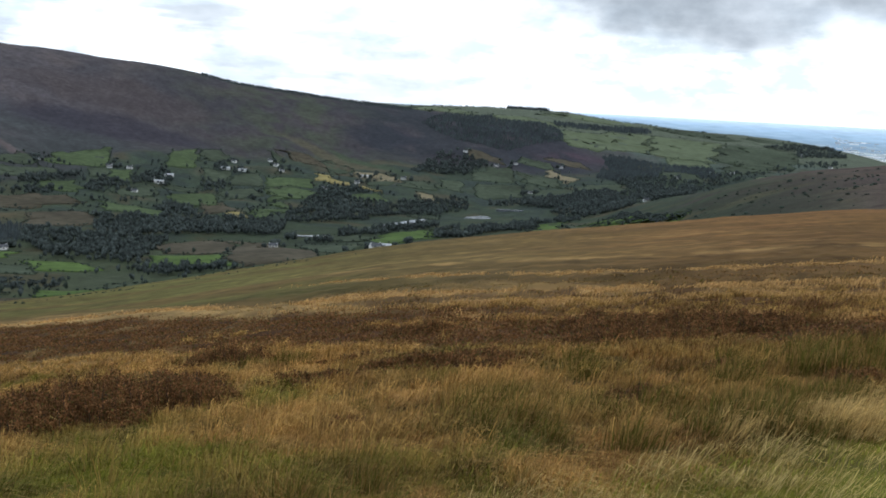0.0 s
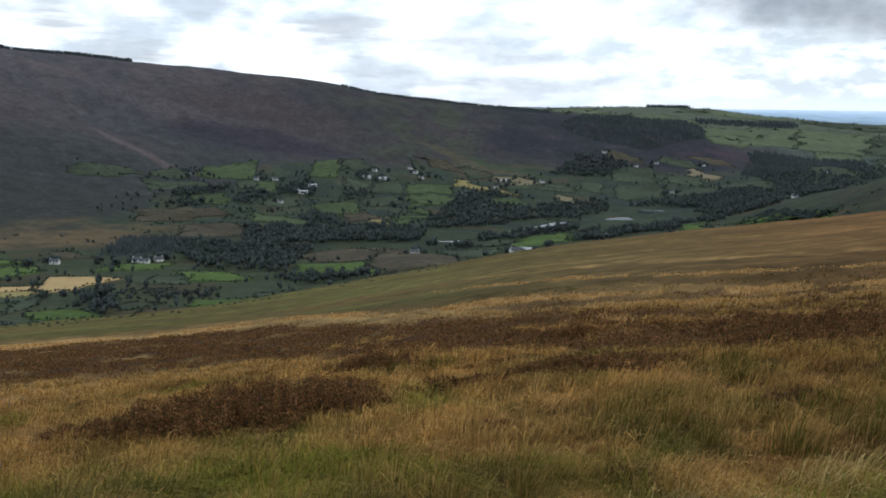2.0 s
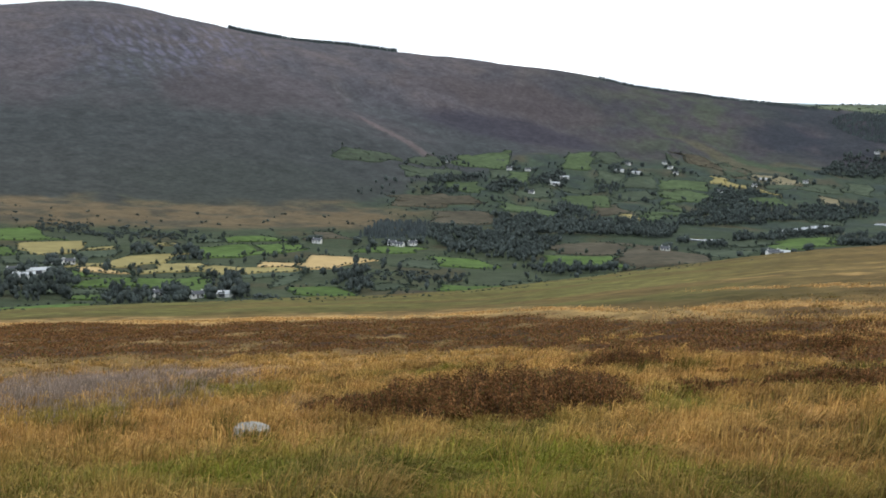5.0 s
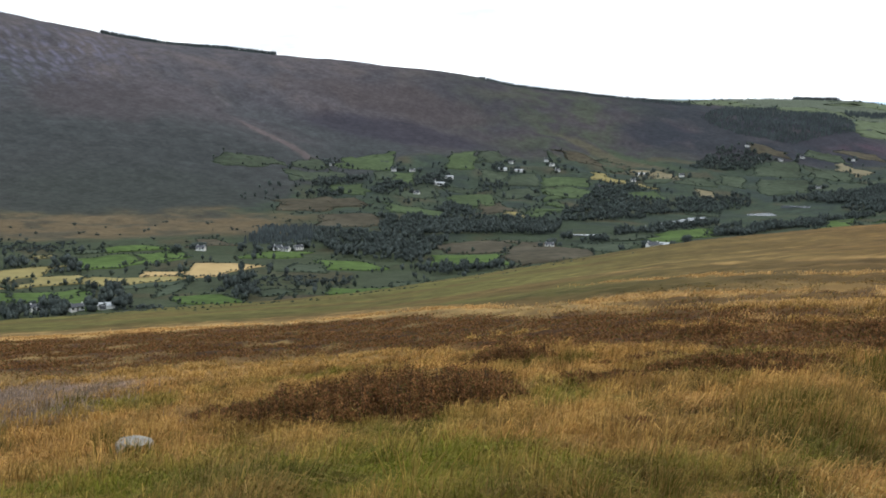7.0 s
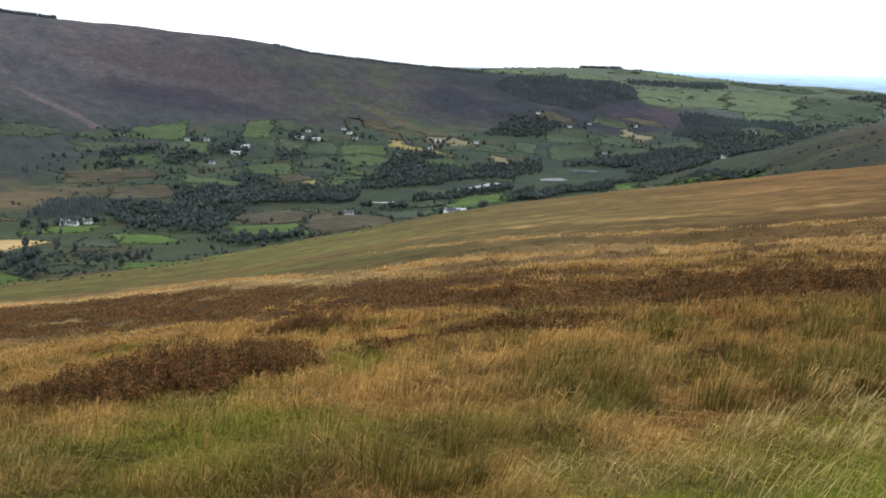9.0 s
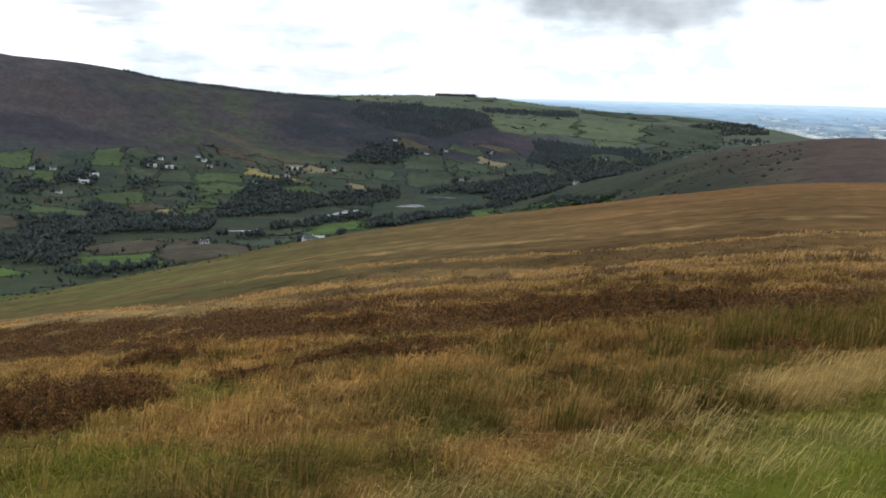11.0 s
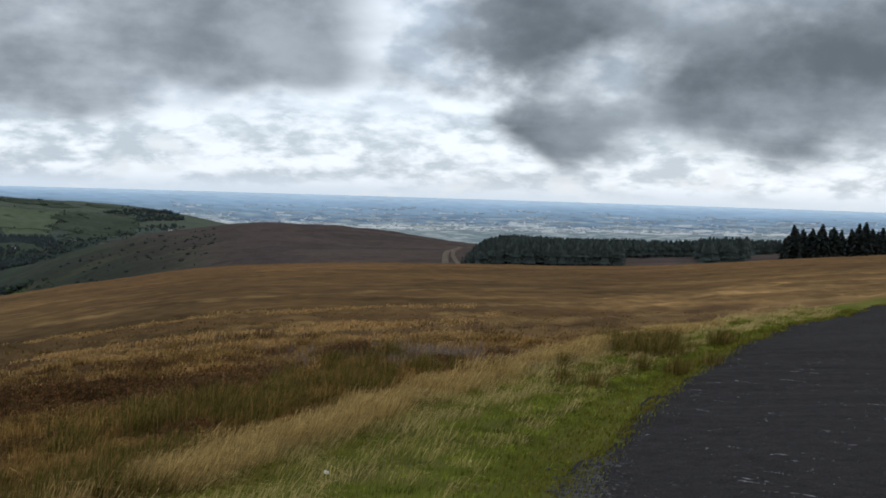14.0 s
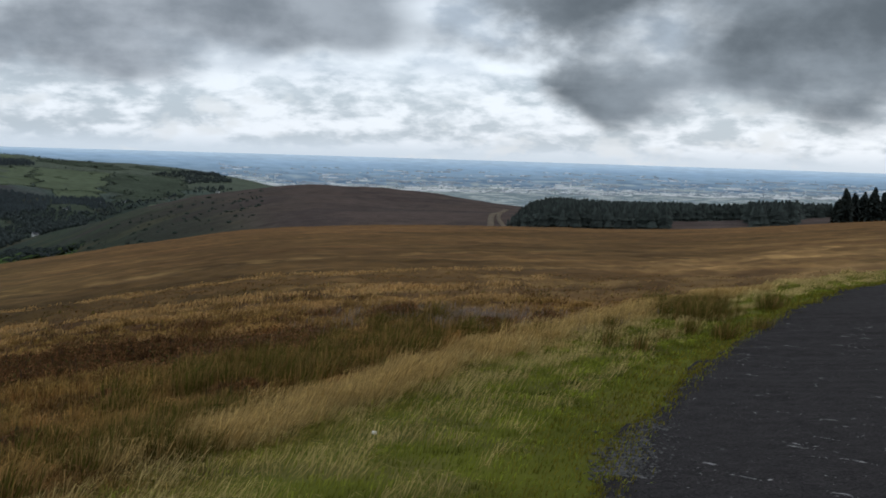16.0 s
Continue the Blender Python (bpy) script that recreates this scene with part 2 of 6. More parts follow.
def scatter(base_v, base_f, at, scale, turn):
    """Copies of a base shape, joined: places (n,3), scales (n,3), turns about z (n)."""
    n, k = len(at), len(base_v)
    c, s = np.cos(turn)[:, None], np.sin(turn)[:, None]
    v = base_v[None] * scale[:, None]
    out = np.stack([v[..., 0] * c - v[..., 1] * s, v[..., 0] * s + v[..., 1] * c, v[..., 2]], -1) + at[:, None]
    f = base_f[None] + (np.arange(n) * k)[:, None, None]
    return out.reshape(-1, 3), f.reshape(-1, base_f.shape[1])


def xy(b, r):
    return r * np.sin(np.radians(b)), r * np.cos(np.radians(b))


def on_land(b, r, lift=0.0):
    x, y = xy(np.asarray(b, float), np.asarray(r, float))
    return np.stack([x, y, land(b, r) + lift], -1)


def on_land_xy(x, y, lift=0.0):
    x, y = np.asarray(x, float), np.asarray(y, float)
    return on_land(np.degrees(np.arctan2(x, y)), np.hypot(x, y), lift)


rng = np.random.default_rng(7)

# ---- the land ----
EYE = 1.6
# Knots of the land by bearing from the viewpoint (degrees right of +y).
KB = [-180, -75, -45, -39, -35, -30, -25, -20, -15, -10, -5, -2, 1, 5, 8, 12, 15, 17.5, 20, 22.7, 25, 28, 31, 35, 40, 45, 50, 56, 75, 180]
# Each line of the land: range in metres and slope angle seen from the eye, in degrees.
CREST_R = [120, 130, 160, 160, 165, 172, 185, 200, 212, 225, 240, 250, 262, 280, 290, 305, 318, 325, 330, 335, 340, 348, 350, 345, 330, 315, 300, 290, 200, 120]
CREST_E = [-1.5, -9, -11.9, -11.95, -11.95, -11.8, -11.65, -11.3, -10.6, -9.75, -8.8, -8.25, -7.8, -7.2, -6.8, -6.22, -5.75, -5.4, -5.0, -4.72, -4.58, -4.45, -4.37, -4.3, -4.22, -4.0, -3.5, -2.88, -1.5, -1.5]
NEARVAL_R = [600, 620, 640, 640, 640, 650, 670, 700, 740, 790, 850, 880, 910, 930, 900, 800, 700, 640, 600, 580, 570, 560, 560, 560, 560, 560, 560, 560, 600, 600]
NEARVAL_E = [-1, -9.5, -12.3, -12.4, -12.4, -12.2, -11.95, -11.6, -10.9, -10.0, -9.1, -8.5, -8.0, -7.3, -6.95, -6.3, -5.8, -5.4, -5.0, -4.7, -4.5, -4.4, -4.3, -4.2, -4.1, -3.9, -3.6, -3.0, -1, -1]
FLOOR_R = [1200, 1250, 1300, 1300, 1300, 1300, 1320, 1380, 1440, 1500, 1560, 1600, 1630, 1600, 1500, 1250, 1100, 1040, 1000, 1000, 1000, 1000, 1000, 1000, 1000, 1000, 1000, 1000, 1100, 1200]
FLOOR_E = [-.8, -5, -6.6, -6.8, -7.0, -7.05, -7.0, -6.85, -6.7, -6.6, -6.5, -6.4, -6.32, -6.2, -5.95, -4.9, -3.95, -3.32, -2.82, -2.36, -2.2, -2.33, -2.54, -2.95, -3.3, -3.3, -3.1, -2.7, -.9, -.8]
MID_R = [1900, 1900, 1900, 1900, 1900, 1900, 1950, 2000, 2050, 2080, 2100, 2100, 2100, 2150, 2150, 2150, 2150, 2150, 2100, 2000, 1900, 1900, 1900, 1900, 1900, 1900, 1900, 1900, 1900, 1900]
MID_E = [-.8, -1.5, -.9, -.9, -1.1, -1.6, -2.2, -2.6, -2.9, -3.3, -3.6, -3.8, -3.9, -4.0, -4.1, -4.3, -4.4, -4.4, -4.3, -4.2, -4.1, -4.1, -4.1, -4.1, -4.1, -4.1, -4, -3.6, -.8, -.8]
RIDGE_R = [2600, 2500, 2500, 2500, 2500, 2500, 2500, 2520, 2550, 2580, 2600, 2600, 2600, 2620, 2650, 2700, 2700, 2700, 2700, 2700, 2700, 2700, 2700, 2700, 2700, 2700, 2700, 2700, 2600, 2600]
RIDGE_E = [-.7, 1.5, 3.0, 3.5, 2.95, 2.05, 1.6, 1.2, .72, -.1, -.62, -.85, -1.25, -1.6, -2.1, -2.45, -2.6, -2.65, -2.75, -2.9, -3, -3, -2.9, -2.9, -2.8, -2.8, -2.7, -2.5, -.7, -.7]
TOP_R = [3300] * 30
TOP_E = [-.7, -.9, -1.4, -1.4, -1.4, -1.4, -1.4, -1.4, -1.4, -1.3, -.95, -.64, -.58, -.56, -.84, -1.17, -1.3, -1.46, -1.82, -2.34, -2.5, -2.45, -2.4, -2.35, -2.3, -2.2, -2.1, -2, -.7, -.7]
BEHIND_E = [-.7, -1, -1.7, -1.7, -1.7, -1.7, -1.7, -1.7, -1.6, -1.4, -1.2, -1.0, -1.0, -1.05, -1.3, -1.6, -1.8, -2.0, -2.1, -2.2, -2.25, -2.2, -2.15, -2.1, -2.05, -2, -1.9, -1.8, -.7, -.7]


def smooth_slopes(x, y):
    """Tangents of a monotone cubic through (x, y), along the last axis."""
    h = np.diff(x, axis=-1)
    d = np.diff(y, axis=-1) / h
    t = np.zeros_like(y)
    a, b = d[..., :-1], d[..., 1:]
    w1, w2 = 2 * h[..., 1:] + h[..., :-1], h[..., 1:] + 2 * h[..., :-1]
    same = a * b > 0
    t[..., 1:-1] = np.where(same, (w1 + w2) / np.where(same, w1 / np.where(same, a, 1) + w2 / np.where(same, b, 1), 1), 0)
    t[..., 0], t[..., -1] = d[..., 0], d[..., -1]
    return t


def hermite(x0, x1, y0, y1, t0, t1, x):
    h = x1 - x0
    u = np.clip((x - x0) / h, 0, 1)
    return y0 * (1 + 2 * u) * (1 - u) ** 2 + t0 * h * u * (1 - u) ** 2 + y1 * u * u * (3 - 2 * u) + t1 * h * u * u * (u - 1)


def by_bearing(knots, values, b):
    """A smooth curve through values at the bearings of knots."""
    x, y = np.asarray(knots, float), np.asarray(values, float)
    t = smooth_slopes(x, y)
    i = np.clip(np.searchsorted(x, b) - 1, 0, len(x) - 2)
    return hermite(x[i], x[i + 1], y[i], y[i + 1], t[i], t[i + 1], b)


def fbm(x, y, size, octaves=4, seed=0.0):
    """Rolling noise of about -1 to 1: turned sine waves, each octave finer."""
    out, amp, total = 0 * x, 1.0, 0.0
    for k in range(octaves):
        f = 6.2832 / size * 2.03 ** k
        for j in range(3):
            a = 0.7 + 2.1 * j + 1.37 * k + seed
            ph = 1.9 * k + 3.1 * j + seed * 5
            wx, wy = x * math.cos(a) + y * math.sin(a), y * math.cos(a) - x * math.sin(a)
            out = out + amp * np.sin(wx * f + ph + 1.7 * np.sin(wy * f * 0.71 + ph * 2.3)) / 2
        total += amp
        amp *= 0.52
    return out / total


def land(b, r):
    """Height of the land at bearings b (degrees) and ranges r (metres), arrays of one shape."""
    b = (np.asarray(b, float) + 180) % 360 - 180
    r = np.asarray(r, float)

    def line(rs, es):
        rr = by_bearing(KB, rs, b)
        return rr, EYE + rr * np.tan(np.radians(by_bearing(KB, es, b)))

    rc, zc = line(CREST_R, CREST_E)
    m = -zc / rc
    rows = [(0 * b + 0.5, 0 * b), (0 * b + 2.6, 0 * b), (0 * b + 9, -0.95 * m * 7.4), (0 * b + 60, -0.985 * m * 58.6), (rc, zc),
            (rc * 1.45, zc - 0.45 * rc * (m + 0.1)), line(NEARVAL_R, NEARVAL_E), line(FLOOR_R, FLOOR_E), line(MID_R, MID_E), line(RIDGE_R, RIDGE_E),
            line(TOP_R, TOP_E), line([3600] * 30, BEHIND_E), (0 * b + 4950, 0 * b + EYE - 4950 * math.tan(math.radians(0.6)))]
    x, y = np.stack([q[0] for q in rows], -1), np.stack([q[1] for q in rows], -1)
    t = smooth_slopes(x, y)
    i = np.clip((x <= r[..., None]).sum(-1) - 1, 0, len(rows) - 2)[..., None]

    def pick(a, k):
        return np.take_along_axis(a, i + k, -1)[..., 0]

    z = hermite(pick(x, 0), pick(x, 1), pick(y, 0), pick(y, 1), pick(t, 0), pick(t, 1), r)
    px, py = r * np.sin(np.radians(b)), r * np.cos(np.radians(b))
    off = np.clip((r - 5) / 20, 0, 1)
    z = z + off * (0.07 * fbm(px, py, 4.5, 3, 1.0) + 0.075 * np.clip((60 - r) / 30, 0, 1) * fbm(px, py, 1.5, 3, 4.0)) + 0.12 * np.clip((r - 20) / 60, 0, 1) * fbm(px, py, 23, 3, 2.0)
    far = np.clip((r - 400) / 500, 0, 1) * np.clip((3600 - r) / 300, 0, 1)
    z = z + far * (2.6 * fbm(px, py, 260, 5, 3.0) + 9 * np.clip((r - 1400) / 500, 0, 1) * np.clip((2480 - r) / 300, 0, 1) * np.clip((6 - b) / 6, 0, 1) * fbm(px, py, 420, 5, 9.0))
    return z

# Left edge of the road, in plan.
ROAD_EDGE = [(-34, -25), (-16, -12), (-7, -5.2), (-2.4, -1.5), (1.0, 1.5), (3.95, 4.3), (4.9, 5.22), (6.1, 6.22), (7.63, 7.42), (8.9, 8.35), (11.4, 10.05), (14.8, 12.15), (21, 15.0), (30, 17.8), (60, 25), (130, 36)]
ROAD_WIDTH = 5.2
edge = np.array(ROAD_EDGE, float)
edge_s = np.concatenate([[0], np.cumsum(np.hypot(*np.diff(edge, axis=0).T))])


def edge_at(s):
    """Point and left-hand normal of the road's left edge at s metres along it."""
    px = by_bearing(edge_s, edge[:, 0], s)
    py = by_bearing(edge_s, edge[:, 1], s)
    dx = by_bearing(edge_s, edge[:, 0], s + 0.1) - by_bearing(edge_s, edge[:, 0], s - 0.1)
    dy = by_bearing(edge_s, edge[:, 1], s + 0.1) - by_bearing(edge_s, edge[:, 1], s - 0.1)
    n = np.hypot(dx, dy) + 1e-9
    return px, py, -dy / n, dx / n


_s = np.linspace(0, edge_s[-1], 700)
_ex, _ey, _nx, _ny = edge_at(_s)


def off_road(x, y):
    """Metres to the left of the road's left edge (negative on the road side)."""
    x, y = np.asarray(x, float).ravel(), np.asarray(y, float).ravel()
    out = np.empty(len(x))
    for i in range(0, len(x), 20000):
        d = (x[i:i + 20000, None] - _ex) ** 2 + (y[i:i + 20000, None] - _ey) ** 2
        k = d.argmin(1)
        out[i:i + 20000] = (x[i:i + 20000] - _ex[k]) * _nx[k] + (y[i:i + 20000] - _ey[k]) * _ny[k]
    return out


def ramp(v, lo, hi):
    u = np.clip((v - lo) / (hi - lo), 0, 1)
    return u * u * (3 - 2 * u)


def blend(a, b, f):
    return a + (np.asarray(b) - a) * f[:, None]


STRAW, RUST, HEATHER = (0.45, 0.27, 0.092), (0.205, 0.112, 0.038), (0.085, 0.047, 0.026)
OLIVE, GREEN, LUSH = (0.165, 0.103, 0.03), (0.155, 0.15, 0.027), (0.16, 0.172, 0.022)
BAND_B = [-60, -41, -33, -20.6, -11.5, -2.6, 4.7, 12.6, 22.7, 35, 45, 60]
BAND_FAR = [60, 54, 45, 42, 29, 21.5, 18.6, 16, 15.2, 22, 30, 40]
MOOR_FROM = [66, 60, 50, 47, 33, 27, 25, 26, 28, 36, 50, 70]
# long pale rows of dead grass: half-depth as a share of the range, strength, and ranges at the bearings of ROW_B
ROW_B = [-60, -44, -36, -27, -18, -10, 0, 8.5, 18.7, 26, 35, 45, 60]
ROWS = [(0.05, 0.95, [64, 58, 49, 47, 45, 31.5, 25.8, 23, 22, 23, 26, 32, 42]), (0.045, 0.85, [80, 72, 62, 58, 55, 28, 21.5, 20, 20, 20, 22, 28, 38]), (0.05, 0.85, [90, 90, 80, 75, 68, 40, 18.5, 16.4, 15.2, 16, 19, 26, 36]), (0.025, 0.4, [99, 99, 95, 90, 80, 50, 36, 31, 30, 32, 36, 45, 60]), (0.03, 0.4, [99, 99, 99, 99, 99, 70, 52, 45, 45, 48, 60, 70, 90])]
BAND_NEAR = [26, 24, 21.5, 21.5, 17, 13.6, 12.4, 12.2, 12, 17, 24, 38]


def row_share(k, b):
    """Where a row of dead grass begins, 0 to 1."""
    start = (-99, -8, 2, -6, -6)[k]
    return ramp(b, start - 3, start + 2)


def row_range(at, b):
    """Range of a row of dead grass, which wanders a little."""
    return by_bearing(ROW_B, at, b) * (1 + 0.035 * fbm(b * 0.3, 0 * b + at[5], 17, 3, 8.2))


def heather_share(b, r, x, y):
    """How much of the moor near the road is heather, 0 to 1."""
    far, near = by_bearing(BAND_B, BAND_FAR, b), by_bearing(BAND_B, BAND_NEAR, b)
    band = ramp(r, near * 0.93, near * 1.08) * (1 - ramp(r, far * 0.93, far * 1.0))
    breaks = fbm(x, y, 5.5, 4, 4.0)
    right = ramp(b, 18, 30)
    for k, (deep, share, at) in enumerate(ROWS[:3]):
        band = band * (1 - share * row_share(k, b) * np.exp(-(((r / row_range(at, b) - 1) / deep) ** 2)))
    return band * (1 - ramp(breaks, 0.25, 0.5)) * (1 - 0.85 * right)


GOLD, GRASSY, DEEP, LILAC = (0.48, 0.29, 0.095), (0.165, 0.185, 0.025), (0.075, 0.085, 0.018), (0.33, 0.265, 0.235)
# patches of the moor: bearing, range, half-width in degrees, half-depth in metres, colour
PATCHES = [(-22.5, 5.2, 5.5, 0.75, GRASSY), (-15.5, 6.3, 3.6, 0.7, GRASSY), (-30, 6.2, 4, 0.9, GRASSY), (-36, 5.6, 5, 0.9, GRASSY), (-12, 5.4, 3.5, 0.6, GRASSY), (-41, 11.5, 3, 1.2, GRASSY), (-9, 9.6, 3, 0.7, GRASSY), (-16, 4.9, 4, 0.8, GRASSY), (-19.6, 6.1, 3.5, 0.7, GRASSY), (-26.8, 5, 4.5, 0.8, DEEP), (-32.8, 13.3, 4, 1.2, GRASSY), (-23.7, 8.4, 2.2, 0.7, GOLD), (-25.5, 18.5, 9, 2, GOLD),
           (-36.5, 16.8, 5.5, 1.5, LILAC), (-27.8, 10.7, 2.5, 0.7, (0.18, 0.11, 0.075)), (-3.4, 6.6, 3.5, 0.9, (0.2, 0.115, 0.04)), (3.4, 6.6, 4, 0.9, DEEP), (8.2, 10.1, 2.8, 1.0, DEEP),
           (-10.3, 13.4, 2.0, 0.6, DEEP), (-6.9, 12, 3, 0.8, GOLD), (-7.9, 8.1, 2.4, 0.6, GOLD), (-8.7, 19.1, 3, 1.2, GOLD), (18, 6.6, 5, 0.9, (0.095, 0.078, 0.02)), (24, 8.2, 4, 1.0, (0.1, 0.08, 0.02)), (33, 16.5, 4.5, 0.9, (0.30, 0.25, 0.235)), (26, 15, 3, 0.6, (0.2, 0.14, 0.1)), (12, 9.0, 3, 0.9, GOLD), (21, 12, 4, 1.0, GOLD), (28, 13, 4, 1.0, GOLD)]
TAN, SHADE, OCHRE = (0.135, 0.105, 0.072), (0.046, 0.042, 0.038), (0.10, 0.088, 0.04)
# patches of the hills: bearing, range, half-width, half-depth, drift of the bearing per metre of range, colour
HILL_PATCHES = [(-23.6, 1874, 0.4, 110, -0.0205, TAN), (-17.5, 2060, 5.2, 75, 0.002, SHADE), (-17.5, 2240, 5.5, 90, 0.0, (0.076, 0.063, 0.046)), (-31, 1480, 7, 130, 0.0, (0.05, 0.054, 0.037)), (-32, 1960, 4, 120, 0.0, (0.072, 0.062, 0.046)),
                (3.6, 2540, 2.6, 70, 0.004, (0.034, 0.036, 0.032)), (5.9, 2400, 2.4, 85, 0.008, (0.085, 0.056, 0.05)), (-0.3, 2790, 2.2, 60, 0.0, (0.16, 0.16, 0.085)), (8.5, 2700, 3.2, 110, 0.0, (0.075, 0.10, 0.05)),
                (-6, 2085, 0.8, 130, -0.0222, OCHRE), (-5.6, 1980, 0.6, 110, -0.0235, (0.13, 0.115, 0.055)), (-4.2, 2060, 0.7, 110, -0.0222, (0.06, 0.078, 0.032)), (-3.4, 2290, 2.2, 80, 0.0, SHADE)]


def cover(b, r):
    """Colour of what grows on the land, with distance haze and cloud shade worked in."""
    x, y = xy(b, r)
    shape = x.shape
    b, r, x, y = (np.broadcast_to(a, shape).ravel() for a in (b, r, x, y))
    streak = fbm(x, y, 9, 4, 0.3)
    wide = fbm(x, y, 45, 4, 0.9)
    fine = fbm(x, y, 1.7, 3, 1.3)
    far = by_bearing(BAND_B, MOOR_FROM, b)
    lr = 60 * np.log(np.maximum(r, 1))
    s1, s2, s3 = fbm(b * 0.34, lr, 8, 3, 5.0), fbm(b * 0.2, lr, 3.6, 3, 2.6), fbm(b * 0.3, lr, 17, 3, 8.2)
    c = np.tile(STRAW, (len(b), 1))
    # close to the road: straw grass with green and rusty patches
    c = blend(c, GREEN, ramp(streak + 0.7 * fine + 0.3 * ramp(11.5 - r, 0, 4), 0.1, 0.6) * ramp(22 - r, 0, 8))
    c = blend(c, RUST, ramp(fbm(x, y, 2.4, 4, 6.6), -0.05, 0.45) * 0.7)
    c = blend(c, (0.10, 0.10, 0.025), np.exp(-(((b - 8) / 13) ** 2)) * np.exp(-(((r - 8.2) / 1.8) ** 2)) * ramp(fine, -0.5, 0.3) * 0.8)
    c = blend(c, (0.17, 0.105, 0.028), ramp(b, 8, 18) * ramp(15 - r, 0, 4) * ramp(streak + fine, -0.6, 0.4) * 0.75)
    c = blend(c, (0.27, 0.21, 0.17), ramp(-b, 32, 38) * np.exp(-(((r - 17.5) / 2.6) ** 2)) * ramp(fine, -0.4, 0.2) * 0.7)
    c = blend(c, (0.21, 0.17, 0.14), np.exp(-(((b - 33) / 6) ** 2)) * np.exp(-(((r - 16.5) / 1.6) ** 2)) * ramp(fine, -0.6, 0.1) * 0.85)
    for pb, pr, wb, wr, tone in PATCHES:
        c = blend(c, tone, ramp(np.exp(-((b - pb) / wb) ** 2 - ((r - pr) / wr) ** 2) + 0.3 * fine, 0.15, 0.6) * 0.85)
    # beyond the band: olive-brown moor with long rusty and straw streaks, green on the valley side
    moor = blend(np.tile(OLIVE, (len(b), 1)), RUST, np.clip(ramp(s1 + 0.6 * wide, -0.1, 0.5) * 0.6 + ramp(r, 120, 220) * 0.5 + ramp(b, 0, 14) * 0.25, 0, 1))
    moor = blend(moor, (0.10, 0.068, 0.02), ramp(-s3 + 0.5 * s2, 0.1, 0.6) * 0.5)
    moor = moor * (1 + 0.1 * s2 + 0.09 * s1)[:, None] * 0.95
    moor = blend(moor, (0.128, 0.142, 0.03), ramp(-b, -3, 12) * ramp(r / far, 1.08, 1.3) * ramp(wide + 0.5 * s1, -0.9, 0.1) * 0.85)
    moor = moor * blend(np.ones((len(b), 3)), (1.0, 0.96, 0.98), ramp(b, -2, 14) * ramp(r, 50, 150))
    moor = moor * blend(np.ones((len(b), 3)), (1.14, 0.98, 0.9), ramp(b, 6, 18))
    moor = blend(moor, STRAW, ramp(s2 + 0.5 * s1, 0.18, 0.5) * ramp(130 - r, 0, 70) * 0.22 * ramp(b, -16, -2))
    c = blend(c, (0.105, 0.068, 0.02), ramp(s2 * 0.6 + s1 * 0.6 + 0.3 * fine, -0.05, 0.4) * ramp(b, -6, 10) * ramp(r, 5, 8) * 0.8)
    c = blend(c, (0.13, 0.062, 0.024), ramp(s3 - s2 * 0.4 + 0.3 * fine, 0.05, 0.5) * ramp(b, 2, 14) * ramp(r, 9, 14) * 0.75)
    c = blend(c, RUST, ramp(b, 4, 16) * ramp(r, 12, 17) * ramp(streak, -0.8, 0.3) * 0.75)
    moor = moor * np.array((0.95, 1.0, 1.02)) * (1 - 0.2 * ramp(b, 8, 22) * ramp(150 - r, 0, 90))[:, None]
    c = blend(c, moor, ramp(r / far + 0.12 * streak, 0.98, 1.16))
    c = c * (1 + 0.22 * fbm(x, y, 3.1, 4, 7.1) * ramp(r, 15, 40))[:, None]
    c = blend(c, c.mean(1, keepdims=True) * np.array((1.36, 1.0, 0.46)), ramp(r, 16, 26) * 0.45) * (1 - 0.22 * ramp(r, 14, 24))[:, None]
    c = blend(c, (0.3, 0.2, 0.07), ramp(b, 41, 45) * ramp(r / by_bearing(KB, CREST_R, b), 0.82, 0.93) * ramp(streak, -0.5, 0.3) * 0.8)
    c = c * (1 + 0.24 * ramp(b, 13, 24) * np.exp(-(((r - 26) / 18) ** 2)) + 0.12 * ramp(b, -6, 2) * ramp(r, 22, 40))[:, None]
    c = c * blend(np.ones((len(b), 3)), (1.02, 0.93, 0.88), ramp(b, 0, 12) * ramp(r, 7, 12) * (1 - ramp(r, 300, 360)))
    c = blend(c, HEATHER, heather_share(b, r, x, y) * 0.95)
    between = ramp(r / row_range(ROWS[2][2], b), 0.95, 1.02) * (1 - ramp(r / row_range(ROWS[0][2], b), 1.0, 1.07)) * ramp(b, -13, -6)
    c = blend(c, (0.135, 0.075, 0.034), between * ramp(streak, -0.9, -0.2) * 0.75)
    for k, (deep, share, at) in enumerate(ROWS):
        row = np.exp(-(((r / row_range(at, b) - 1) / deep) ** 2)) * row_share(k, b)
        c = blend(c, (0.52, 0.325, 0.125), row * ramp(fbm(b, 0 * b + at[5], 9, 4, 2.0) + 0.3 * s2, -0.4, 0.1) * share * (1 - 0.6 * ramp(b, 30, 40)))
    c = c * blend(np.ones((len(b), 3)), (1.05, 0.96, 0.93), 1 - ramp(r, 15, 24))
    c = c * (1 - 0.17 * ramp(b, 3, 11) * (1 - ramp(b, 26, 36)) * ramp(r, 5, 7) * (1 - ramp(r, 20, 30)))[:, None]
    # green verge along the road
    close = r < 150
    d = np.full(len(b), 99.0)
    d[close] = off_road(x[close], y[close])
    verge = (1 - ramp(d, 1.7, 3.0)) * (d < 30)
